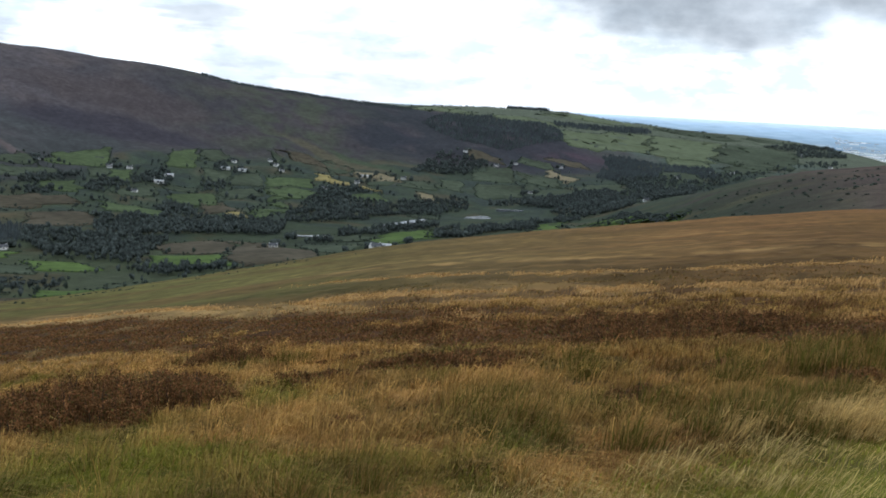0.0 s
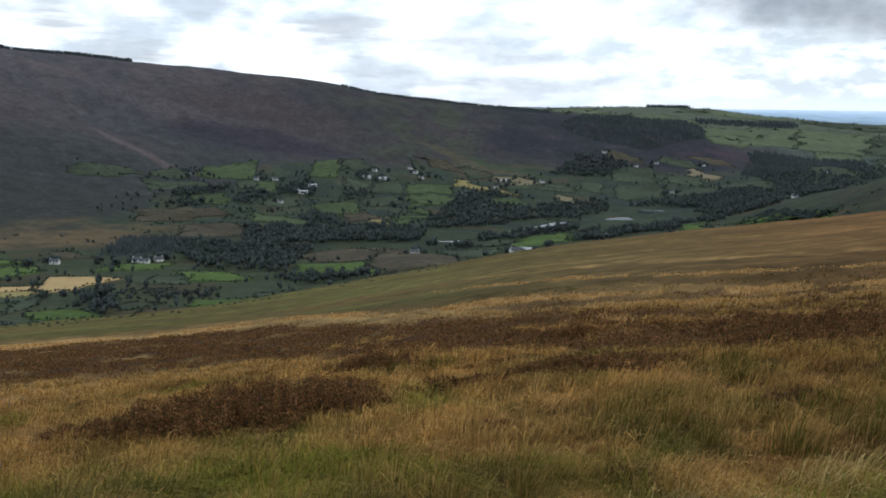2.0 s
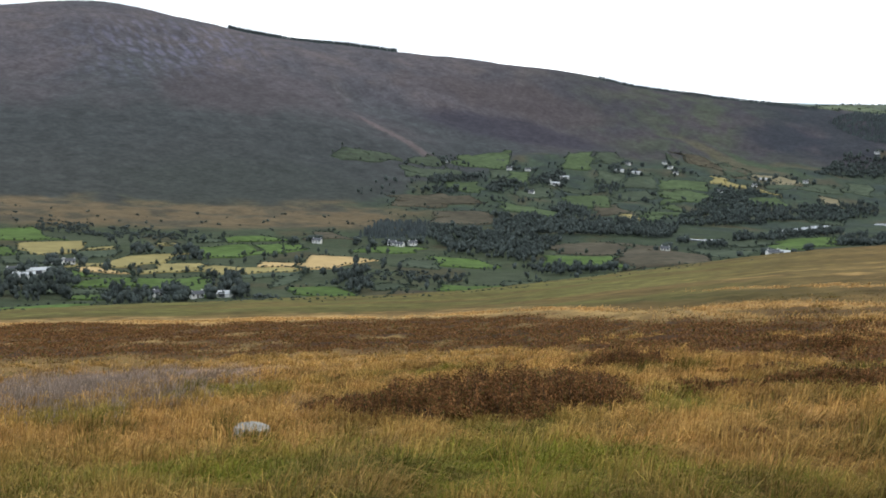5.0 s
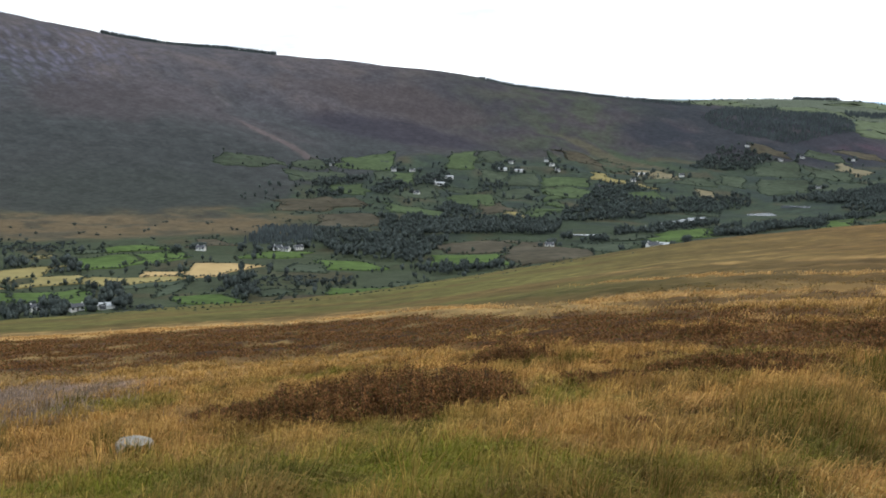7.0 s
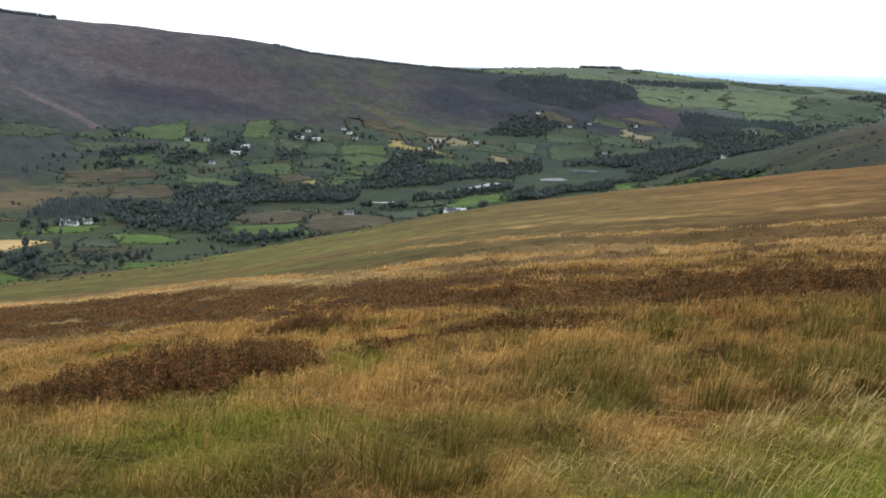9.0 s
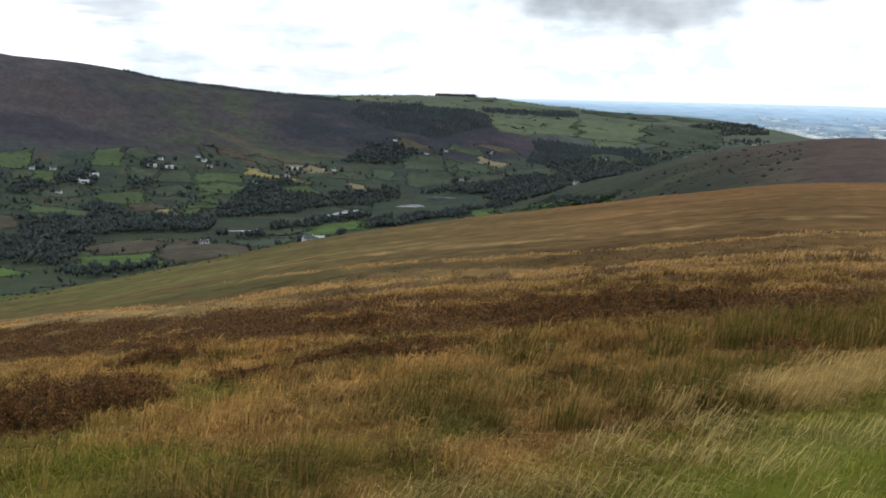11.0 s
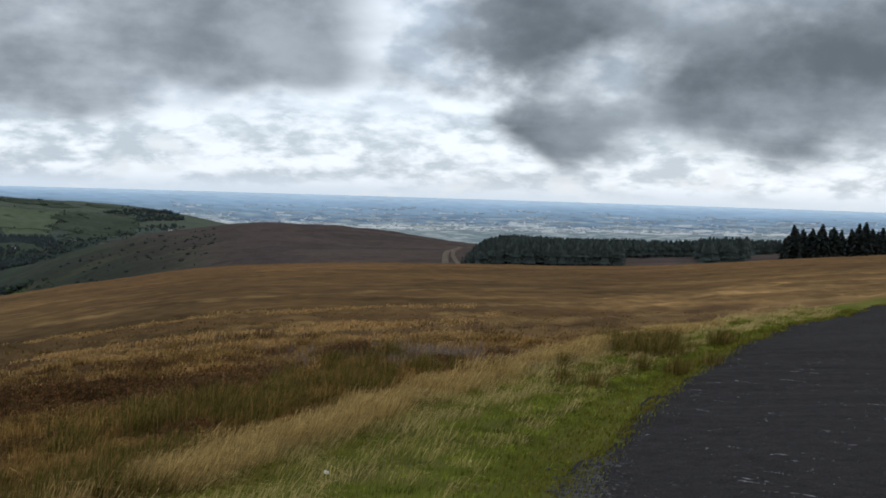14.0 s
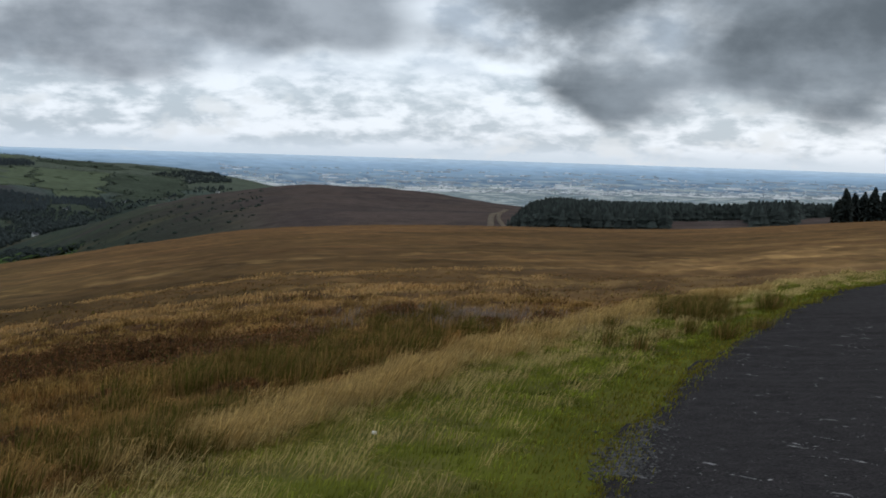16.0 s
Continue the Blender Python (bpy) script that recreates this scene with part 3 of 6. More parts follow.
    c = blend(c, blend(np.tile(LUSH, (len(b), 1)), (0.2, 0.17, 0.055), ramp(fine, 0.0, 0.6) * 0.6), verge)
    # past the crest
    crest = by_bearing(KB, CREST_R, b)
    past = ramp(r / crest, 1.02, 1.2)
    rough, wood = np.array((0.054, 0.069, 0.034)), np.array((0.042, 0.053, 0.035))
    wide2, big = fbm(x, y, 160, 5, 2.2), fbm(x, y, 520, 5, 6.1)
    v = blend(np.tile(rough, (len(b), 1)), wood, ramp(wide2, -0.1, 0.5) * 0.8)
    v = blend(v, (0.09, 0.075, 0.036), ramp(-wide2 + 0.4 * big, 0.15, 0.7) * 0.7)
    v = blend(v, (0.082, 0.094, 0.042), (1 - ramp(r, 1040, 1180)) * ramp(-b, 4, 12) * ramp(wide2, -0.7, 0.3) * 0.6)
    # the long hill over the valley: heath above a line that climbs to the right
    heath_from = by_bearing([-60, -45, -35, -28, -22, -15, -8, -2, 4, 9, 14], [1330, 1340, 1370, 1360, 1560, 1900, 2040, 2120, 2150, 2350, 3000], b)
    small = fbm(x, y, 55, 4, 3.7)
    hill = blend(np.tile((0.063, 0.054, 0.041), (len(b), 1)), (0.051, 0.047, 0.037), ramp(big, -0.4, 0.5))
    hill = blend(hill, (0.082, 0.066, 0.045), ramp(wide2 - 0.4 * big, -0.1, 0.8) * ramp(r, 1950, 2200) * 0.55)
    hill = blend(hill, (0.046, 0.049, 0.035), ramp(1990 + 130 * big + 60 * wide2 - r, -140, 200) * 0.85)
    hill = hill * (1 + 0.16 * small)[:, None]
    hill = blend(hill, (0.056, 0.066, 0.031), np.exp(-(((b + 8) / 5.5) ** 2)) * ramp(wide2 + 0.5 * small, -0.5, 0.5) * 0.75)
    # haze on the upper left hill is put in as lighter colour
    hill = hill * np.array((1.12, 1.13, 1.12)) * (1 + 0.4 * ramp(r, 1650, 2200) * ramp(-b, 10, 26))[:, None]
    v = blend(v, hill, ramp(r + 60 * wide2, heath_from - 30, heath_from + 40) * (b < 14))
    apron = ramp(-b, 20, 26) * ramp(r, 1120, 1180) * (1 - ramp(r + 40 * wide2, 1330, 1400))
    v = blend(v, blend(np.tile((0.165, 0.118, 0.055), (len(b), 1)), (0.10, 0.082, 0.045), ramp(wide2 + 0.6 * small, -0.2, 0.5)), apron * 0.9)
    for pb, pr, wb, wr, drift, tone in HILL_PATCHES:
        v = blend(v, tone, ramp(np.exp(-((b - pb - drift * (r - pr)) / wb) ** 2 - ((r - pr) / wr) ** 2) + 0.18 * wide2, 0.2, 0.6) * 0.8)
    scree = ramp(fbm(x, y, 34, 4, 8.0), 0.18, 0.42) * np.exp(-((b + 35) / 4.2) ** 2) * np.exp(-((r - 2200 - 22 * (b + 35)) / 150) ** 2)
    v = blend(v, (0.16, 0.15, 0.145), scree * 0.8)
    # green upland behind
    v = blend(v, (0.095, 0.118, 0.068), ramp(r, 2420, 2620) * ramp(b, 5, 9) * ramp(wide2, -0.9, 0.1) * 0.85)
    v = blend(v, (0.105, 0.12, 0.06), ramp(r, 2680, 2760) * ramp(b, -9, -4))
    v = blend(v, (0.036, 0.04, 0.034), ramp(b, -7, -3) * (1 - ramp(b, 6, 9)) * ramp(r, 2100, 2230) * (1 - ramp(r, 2560, 2680)) * ramp(wide2, -0.9, 0.0) * 0.8)
    # heath-covered shoulder before the lowland
    knoll = ramp(b + 5 * wide2 + ramp(r, 500, 1000) * 3, 15, 23) * (1 - ramp(r, 1500, 1900))
    v = blend(v, blend(np.tile((0.115, 0.081, 0.055), (len(b), 1)), (0.088, 0.064, 0.046), ramp(wide2, -0.2, 0.4)), knoll)
    v = blend(v, (0.044, 0.048, 0.027), ramp(b, 9, 13) * (1 - ramp(b + 4 * wide2, 16, 26)) * (1 - ramp(r, 900, 1150)) * ramp(wide2, -0.7, 0.2) * 0.95)
    # past the crest: darkened for cloud shadow, bluer with range for haze
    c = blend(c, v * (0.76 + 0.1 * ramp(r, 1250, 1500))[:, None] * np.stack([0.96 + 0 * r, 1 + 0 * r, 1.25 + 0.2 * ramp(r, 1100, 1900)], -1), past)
    # the lowland out to the horizon, its distance haze painted in as paler blue
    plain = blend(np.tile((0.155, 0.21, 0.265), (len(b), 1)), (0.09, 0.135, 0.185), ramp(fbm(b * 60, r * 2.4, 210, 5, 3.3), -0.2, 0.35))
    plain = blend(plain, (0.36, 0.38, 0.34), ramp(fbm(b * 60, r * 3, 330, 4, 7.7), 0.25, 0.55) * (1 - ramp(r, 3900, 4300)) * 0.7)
    # haze thickens with range: the colour fades to a pale blue
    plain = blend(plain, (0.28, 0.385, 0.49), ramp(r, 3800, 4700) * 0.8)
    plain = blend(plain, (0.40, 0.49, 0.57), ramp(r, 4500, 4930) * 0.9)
    plain = blend(plain, (0.5, 0.5, 0.4), np.exp(-(((b - 26) / 6.5) ** 2)) * (1 - ramp(r, 3560, 3720)) * 0.6)
    near_town = fbm(b * 40, r * 2.0, 130, 5, 1.4)
    plain = blend(plain, blend(np.tile((0.13, 0.16, 0.165), (len(b), 1)), (0.34, 0.35, 0.33), ramp(near_town, 0.0, 0.4)), (1 - ramp(r + 120 * near_town, 3560, 3760)) * 0.85)
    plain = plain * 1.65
    # sunlight on one strip of the plain, painted as cream
    plain = blend(plain, (0.85, 0.82, 0.7), np.exp(-(((b - 27) / 8) ** 2)) * np.exp(-(((r - 3640) / 60) ** 2)) * ramp(near_town, -0.3, 0.3) * 0.8)
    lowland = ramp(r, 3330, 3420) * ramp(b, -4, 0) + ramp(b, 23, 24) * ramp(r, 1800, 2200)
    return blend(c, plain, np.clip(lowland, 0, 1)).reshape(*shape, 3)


def make_ground():
    bs = np.concatenate([np.arange(-180, -50, 3.0), np.arange(-50, 65, 0.2), np.arange(65, 180, 3.0)])
    rs = np.concatenate([np.geomspace(0.4, 3, 10)[:-1], np.geomspace(3, 400, 190)[:-1], np.geomspace(400, 3420, 260)[:-1], np.linspace(3420, 4950, 26)])
    B, R = np.meshgrid(bs, rs)
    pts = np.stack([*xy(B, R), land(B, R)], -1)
    rows, cols = B.shape
    i, j = np.meshgrid(np.arange(rows - 1), np.arange(cols), indexing="ij")
    k = (j + 1) % cols
    f = np.stack([i * cols + j, (i + 1) * cols + j, (i + 1) * cols + k, i * cols + k], -1).reshape(-1, 4)[:, ::-1]
    centre = len(pts.reshape(-1, 3))
    jj = np.arange(cols)
    cap = np.stack([jj, (jj + 1) % cols, np.full(cols, centre)], -1)
    verts = np.vstack([pts.reshape(-1, 3), [[0, 0, 0]]])
    # near ground darkened to stand for the shade under the grass blades
    blade_shade = 0.62 + 0.38 * ramp(R, 20, 60)[..., None]
    tint = np.vstack([(cover(B, R) * blade_shade).reshape(-1, 3), [LUSH]])
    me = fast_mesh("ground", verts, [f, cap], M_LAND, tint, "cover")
    me.materials.append(M_PLAIN)
    far_row = np.arange(len(f)) // cols >= np.searchsorted(rs, 3400)
    me.polygons.foreach_set("material_index", np.concatenate([far_row, np.zeros(cols, bool)]).astype(np.int32))
    ob = new("ground", me)
    tagged(ob, "brown and straw moorland falling into a green valley below heath hills", "ground", kind="structure")


make_ground()


def make_road():
    s = np.concatenate([np.linspace(0, 26, 60)[:-1], np.linspace(26, 60, 800)[:-1], np.linspace(60, edge_s[-1], 160)])
    px, py, nx, ny = edge_at(s)
    across = np.array([-0.12, 0, 0.12, 0.35, 0.8, 1.6, 2.6, 3.6, 4.6, ROAD_WIDTH, ROAD_WIDTH + 0.12])
    ragged = 0.10 * fbm(s * 1.0, s * 0.3, 2.3, 4, 2.0) + 0.05 * fbm(s, s * 0.2, 0.7, 3, 5.0) + 0.015 * fbm(s, s * 0.2, 0.33, 2, 1.0)
    w = across[None] + ragged[:, None] * np.where(across < 1, 1, 0)[None]
    X, Y = px[:, None] - nx[:, None] * w, py[:, None] - ny[:, None] * w
    P = on_land_xy(X, Y)
    camber = 0.05 - 0.012 * np.abs(across - ROAD_WIDTH / 2)
    camber[[0, -1]] = -0.08
    P[..., 2] += camber[None] + 0.004 * np.hypot(X, Y)
    n, k = X.shape
    i, j = np.meshgrid(np.arange(n - 1), np.arange(k - 1), indexing="ij")
    f = np.stack([i * k + j, i * k + j + 1, (i + 1) * k + j + 1, (i + 1) * k + j], -1).reshape(-1, 4)
    ob = new("road", fast_mesh("road", P.reshape(-1, 3), [f], M_ASPHALT))
    tagged(ob, "narrow dark asphalt mountain road with a crumbling edge", "road", kind="structure")


make_road()


def ico(level):
    bm = bmesh.new()
    bmesh.ops.create_icosphere(bm, subdivisions=level, radius=1)
    bm.verts.ensure_lookup_table()
    v = np.array([q.co[:] for q in bm.verts])
    f = np.array([[q.index for q in p.verts] for p in bm.faces])
    bm.free()
    return v, f


def gravel():
    v, f = ico(1)
    v = v * (1 + 0.25 * rng.standard_normal((len(v), 1)))
    n = 6000
    s = rng.uniform(24, edge_s[-1] * 0.42, n)
    px, py, nx, ny = edge_at(s)
    d = rng.normal(-0.05, 0.09, n)
    heap = rng.random(n) < 0.35
    s[heap] = edge_s[5] + np.abs(rng.normal(0.3, 0.9, heap.sum()))
    px, py, nx, ny = edge_at(s)
    d[heap] = rng.normal(-0.04, 0.09, heap.sum())
    loose = rng.random(n) < 0.15
    d[loose] = rng.uniform(-4.5, 0, loose.sum())
    x, y = px + nx * d, py + ny * d
    at = on_land_xy(x, y, 0.012)
    at[:, 2] += np.where(d < 0.05, 0.012 + 0.004 * np.hypot(x, y), 0)
    size = np.minimum(rng.gamma(2.0, 0.0026, n) + 0.0025, 0.015)
    sc = np.stack([size * rng.uniform(0.8, 1.8, n), size, size * 0.45], -1)
    vv, ff = scatter(v, f, at, sc, rng.uniform(0, 6.3, n))
    ob = new("gravel", fast_mesh("gravel", vv, [ff], M_CHIP, smooth=False))
    tagged(ob, "loose pale gravel chippings along the crumbling road edge", "gravel", kind="stuff")


gravel()


def road_flecks():
    """Pale scuffs and stuck chippings on the asphalt."""
    v = np.array([(1, 0, 0), (-1, 0, 0), (0, 1, 0), (0, -1, 0), (0, 0, 1)], float) * (1 + 0.3 * rng.standard_normal((5, 1)))
    f = np.array([(0, 2, 4), (2, 1, 4), (1, 3, 4), (3, 0, 4)])
    n = 9000
    s, d = 24 + 34 * rng.random(n) ** 1.2, rng.uniform(0.2, 4.9, n)
    # some lie in broken streaks, the rest alone
    heart = np.repeat(np.arange(0, n, 26), 26)[:n]
    close = rng.random(n) < 0.5
    along = rng.normal(0, 0.07, n)
    s, d = np.where(close, s[heart] + along * 0.7, s), np.where(close, d[heart] - along * 0.7 + rng.normal(0, 0.012, n), d)
    px, py, nx, ny = edge_at(s)
    x, y = px - nx * d, py - ny * d
    at = on_land_xy(x, y)
    at[:, 2] += 0.05 - 0.012 * np.abs(d - ROAD_WIDTH / 2) + 0.004 * np.hypot(x, y)
    size = np.minimum(rng.gamma(0.7, 0.0042, n) + 0.0018, 0.024)
    sc = np.stack([size * rng.uniform(1.0, 2.6, n), size * rng.uniform(0.35, 0.8, n), np.full(n, 0.003)], -1)
    vv, ff = scatter(v, f, at, sc, rng.normal(-0.75, 0.35, n))
    tagged(new("chippings", fast_mesh("chippings", vv, [ff], M_SCUFF, smooth=False)), "pale chips and scuffs on the dark road", "gravel", kind="stuff")


road_flecks()

# ---- valley: water, fields, hedges, woods ----


def lake(corners, label):
    b, r = np.array(corners, float).T
    p = on_land(b, r)
    z = float(on_land(b.mean(), r.mean())[2]) - 0.2
    x, y = p[:, 0], p[:, 1]
    # rounded shore
    for _ in range(3):
        x = np.stack([0.75 * x + 0.25 * np.roll(x, -1), 0.25 * x + 0.75 * np.roll(x, -1)], -1).ravel()
        y = np.stack([0.75 * y + 0.25 * np.roll(y, -1), 0.25 * y + 0.75 * np.roll(y, -1)], -1).ravel()
    x, y = x + 4 * fbm(x, y, 30, 3, 1.0), y + 4 * fbm(x, y, 30, 3, 2.0)
    if (x * np.roll(y, -1) - y * np.roll(x, -1)).sum() < 0:
        x, y = x[::-1], y[::-1]
    bm = bmesh.new()
    top = [bm.verts.new((a, c, z + 1.0)) for a, c in zip(x, y)]
    foot = [bm.verts.new((a, c, z - 3.0)) for a, c in zip(x, y)]
    bm.faces.new(top)
    bm.faces.new(foot[::-1])
    for k in range(len(top)):
        bm.faces.new((foot[k], foot[(k + 1) % len(foot)], top[(k + 1) % len(top)], top[k]))
    me = bpy.data.meshes.new("water")
    bm.to_mesh(me)
    bm.free()
    me.materials.append(M_WATER)
    tagged(new("water", me), label, "lake", kind="structure")


lake([(1.0, 1604), (1.5, 1578), (2.5, 1580), (3.4, 1625), (2.6, 1645), (1.6, 1630)], "bright silvery reservoir water among dark trees")
lake([(2.5, 1690), (3.6, 1682), (4.6, 1672), (4.6, 1690), (3.6, 1700)], "silvery reservoir water below a wooded bank")
lake([(-8.2, 1196), (-7.2, 1194), (-6.1, 1200), (-6.1, 1212), (-7.2, 1206)], "narrow grey reservoir arm between woods and pasture")
lake([(-5.2, 1292), (-4.4, 1300), (-2.6, 1392), (-0.7, 1480), (-1.6, 1474), (-3.4, 1390), (-4.9, 1312)], "grey reservoir arm below dark woods")

def inside(poly, x, y):
    hit = np.zeros(len(x), bool)
    for (ax, ay), (bx, by) in zip(poly, np.roll(poly, -1, 0)):
        cross = (ay > y) != (by > y)
        hit ^= cross & (x < (bx - ax) * (y - ay) / (by - ay + 1e-12) + ax)
    return hit


hedge_spots = []
field_polys = []
KEEP_OPEN = [np.stack(xy(*np.array(c, float).T), -1) for c in (((0.4, 1500), (2.6, 1520), (4.4, 1600), (6.0, 1640), (6.0, 1680), (4.3, 1725), (0.4, 1680)),
             ((-8.6, 1178), (-5.9, 1178), (-5.9, 1225), (-8.6, 1222)), ((-5.5, 1275), (-4.5, 1282), (-0.5, 1462), (-0.4, 1500), (-2.6, 1455), (-5.3, 1325)))]


def field(sort, *corners):
    b, r = np.array(corners, float).T
    sort = "t" if sort == "y" and b.mean() > -14 else sort
    if sort == "p" and r.mean() > 2300:
        sort = "u"
    # dull green on the right-hand slopes paints in the cloud shade there
    if sort == "g" and r.mean() > 1300:
        sort = "h" if b.mean() < 0.5 else "u" if r.mean() > 2400 else "d"
    X, Y = xy(b, r)
    field_polys.append(np.stack([X, Y], -1))
    n = 12
    u, v = np.meshgrid(np.linspace(0, 1, n), np.linspace(0, 1, n), indexing="ij")

    def quad(a):
        return a[0] * (1 - u) * (1 - v) + a[1] * u * (1 - v) + a[2] * u * v + a[3] * (1 - u) * v

    bow = 0.17 * np.hypot(X[1] - X[0], Y[1] - Y[0])
    gx, gy = quad(X), quad(Y)
    gx, gy = gx + bow * fbm(gx, gy, 110, 3, 1.1), gy + bow * fbm(gx, gy, 110, 3, 2.6)
    P = on_land_xy(gx, gy, 0.5 + 0.013 * (len(field_polys) % 24))
    low = P.copy()
    low[..., 2] -= 1.2
    i, j = np.meshgrid(np.arange(n - 1), np.arange(n - 1), indexing="ij")
    f = np.stack([i * n + j, (i + 1) * n + j, (i + 1) * n + j + 1, i * n + j + 1], -1).reshape(-1, 4)
    rim = np.concatenate([np.arange(n) * n, (n - 1) * n + np.arange(1, n), (np.arange(n - 2, -1, -1)) * n + n - 1, np.arange(n - 2, 0, -1)])
    m = len(rim)
    verts = np.vstack([P.reshape(-1, 3), low.reshape(-1, 3)[rim]])
    side = np.stack([rim, n * n + np.arange(m), n * n + (np.arange(m) + 1) % m, np.roll(rim, -1)], -1)
    me = fast_mesh("field", verts, [f, side], FIELD_MATS[sort])
    bm = bmesh.new()
    bm.from_mesh(me)
    bmesh.ops.recalc_face_normals(bm, faces=bm.faces[:])
    bm.to_mesh(me)
    bm.free()
    tagged(new("field", me), FIELD_WORDS[sort], "field", kind="structure")
    ring = P.reshape(-1, 3)[rim]
    for a, c in zip(ring, np.roll(ring, -1, 0)):
        steps = max(1, int(np.hypot(*(c - a)[:2]) / 5.5))
        hedge_spots.extend(a + (c - a) * k / steps for k in range(steps))


# Woods, as corners by bearing and range: b broadleaf, c conifer, s scrub.
WOODS = [
    ("c", [(-25.5, 1088), (-21.8, 1102), (-21.7, 1230), (-24.3, 1225)]),
    ("b", [(-21.7, 1083), (-19.7, 961), (-15.9, 924), (-14.5, 1140), (-18.2, 1166), (-21.5, 1216)]),
    ("b", [(-18.2, 1166), (-8.8, 1212), (-8.5, 1352), (-10.7, 1398), (-14.6, 1361), (-18.2, 1345)]),
    ("b", [(-8.6, 1373), (-5.0, 1456), (1.2, 1695), (1.2, 1817), (-3.1, 1710), (-6.9, 1744), (-8.3, 1534)]),
    ("s", [(-42.2, 1102), (-39.7, 1076), (-33.5, 1030), (-33.8, 1108), (-38.3, 1139), (-41.6, 1187)]),
    ("b", [(-27.0, 714), (-24.7, 723), (-24.9, 817), (-26.7, 818)]),
    ("b", [(-38.0, 927), (-35.8, 937), (-35.8, 965), (-37.9, 955)]),
    ("b", [(-35.4, 898), (-33.7, 897), (-33.7, 970), (-35.0, 965)]),
    ("b", [(-38.8, 675), (-34.5, 675), (-34.6, 735), (-38.5, 735)]),
    ("b", [(-33.6, 711), (-31.5, 692), (-31.8, 800), (-33.1, 800)]),
    ("b", [(-43.9, 708), (-40.1, 704), (-40.1, 790), (-43.9, 802)]),
    ("s", [(-32.7, 676), (-26.7, 678), (-27.0, 701), (-32.1, 711)]),
    ("s", [(-26.4, 777), (-20.0, 802), (-19.4, 856), (-26.1, 824)]),
    ("b", [(-22.8, 1514), (-20.6, 1516), (-19.1, 1574), (-20.6, 1577)]),
    ("b", [(-18.5, 1538), (-15.8, 1673), (-14.3, 1689), (-14.6, 1771), (-18.5, 1631)]),
    ("b", [(-21.9, 1564), (-18.8, 1677), (-18.8, 1704), (-21.6, 1631)]),
    ("b", [(-16.1, 1396), (-13.1, 1396), (-13.4, 1510), (-14.3, 1551)]),
    ("b", [(-13.1, 1669), (-11.6, 1683), (-11.7, 1929), (-12.8, 1745)]),
    ("b", [(-6.9, 1728), (-3.1, 1714), (-5.0, 1811), (-6.7, 1803)]),
    ("s", [(-3.1, 1268), (-4.9, 1198), (-4.4, 1331), (-0.3, 1440)]),
    ("b", [(-15.7, 853), (-10.0, 846), (-13.3, 891), (-16.6, 899)]),
    ("b", [(-1.1, 1060), (2.5, 1249), (3.5, 1420), (0.7, 1380), (-1.2, 1249)]),
    ("b", [(4.2, 1735), (7.7, 1499), (10.0, 1514), (8.2, 1900), (4.8, 1820)]),
    ("b", [(8.3, 1710), (12.5, 1500), (13.2, 2348), (9.1, 2245)]),
    ("c", [(9.1, 2245), (14.3, 2412), (13.7, 2520), (8.1, 2480)]),
    ("b", [(-2.1, 2002), (0.9, 2039), (2.3, 2185), (-0.6, 2226)]),
    ("c", [(-1.5, 2420), (0.5, 2330), (3.2, 2330), (6.8, 2600), (4.6, 2783), (2.0, 2770), (0.0, 2640)]),
    ("b", [(-8.7, 1130), (-5.9, 1140), (-5.4, 1262), (-4.4, 1272), (-0.5, 1455), (-0.3, 1395), (-3.0, 1240), (-6.0, 1105)]),
    ("c", [(7.9, 2211), (9.9, 2175), (9.8, 2500), (8.5, 2500)]),
    ("c", [(5.5, 2755), (10.6, 3012), (10.3, 3109), (5.5, 2843)]),
    ("s", [(8.3, 1385), (11.0, 930), (12.5, 930), (9.4, 1439)]),
    ("b", [(0.2, 1400), (2.8, 1260), (5.0, 1360), (7.5, 1480), (6.2, 1530), (4.4, 1480), (2.5, 1405)]),
    ("b", [(2.0, 1745), (5.0, 1725), (8.0, 1560), (9.5, 1900), (4.0, 1830)]),
    ("b", [(11.6, 1975), (15.0, 2392), (20.3, 2818), (19.8, 2858), (13.5, 2437)]),
    ("b", [(14.9, 2635), (20.3, 3015), (19.5, 3257), (16.2, 2984)]),
]

# Houses by bearing and range.
HOUSES = [
    (-3.66, 998, "farm"), (-3.22, 1006, "barn"), (-9.09, 1066, ""), (-15.07, 1693, "big"), (-14.6, 1738, "big"), (-15.4, 1705, ""), (-16.5, 1754, ""), (-17.49, 1748, ""), (-20.75, 1759, ""),
    (-11.26, 1931, ""), (-11.68, 1841, "barn"), (-10.8, 1842, "barn"), (-9.37, 1999, ""), (-9.07, 1934, ""), (-8.77, 1887, ""), (-6.5, 1782, ""), (-4.38, 1935, "barn"), (-4.78, 1860, ""), (-2.32, 1929, ""),
    (-34.02, 706, ""), (-35.9, 718, ""), (-32.7, 707, "barn"), (-41.85, 823, "big"), (-42.53, 798, "barn"), (-43.05, 830, ""), (-40.89, 867, ""), (-40.34, 869, ""), (-23.65, 1038, ""), (-23.25, 1029, ""), (-22.58, 1042, ""), (-27.68, 1041, ""),
    (-16.26, 1592, ""), (0.92, 2236, ""), (1.6, 2143, ""), (2.58, 2169, ""), (3.61, 2224, ""), (6.01, 2270, ""), (12.01, 2341, ""), (13.64, 2448, ""), (14.85, 2477, ""), (9.34, 1614, ""), (10.6, 1587, ""), (4.47, 1915, ""),
    (18.07, 2903, ""), (19.55, 2709, ""),
]


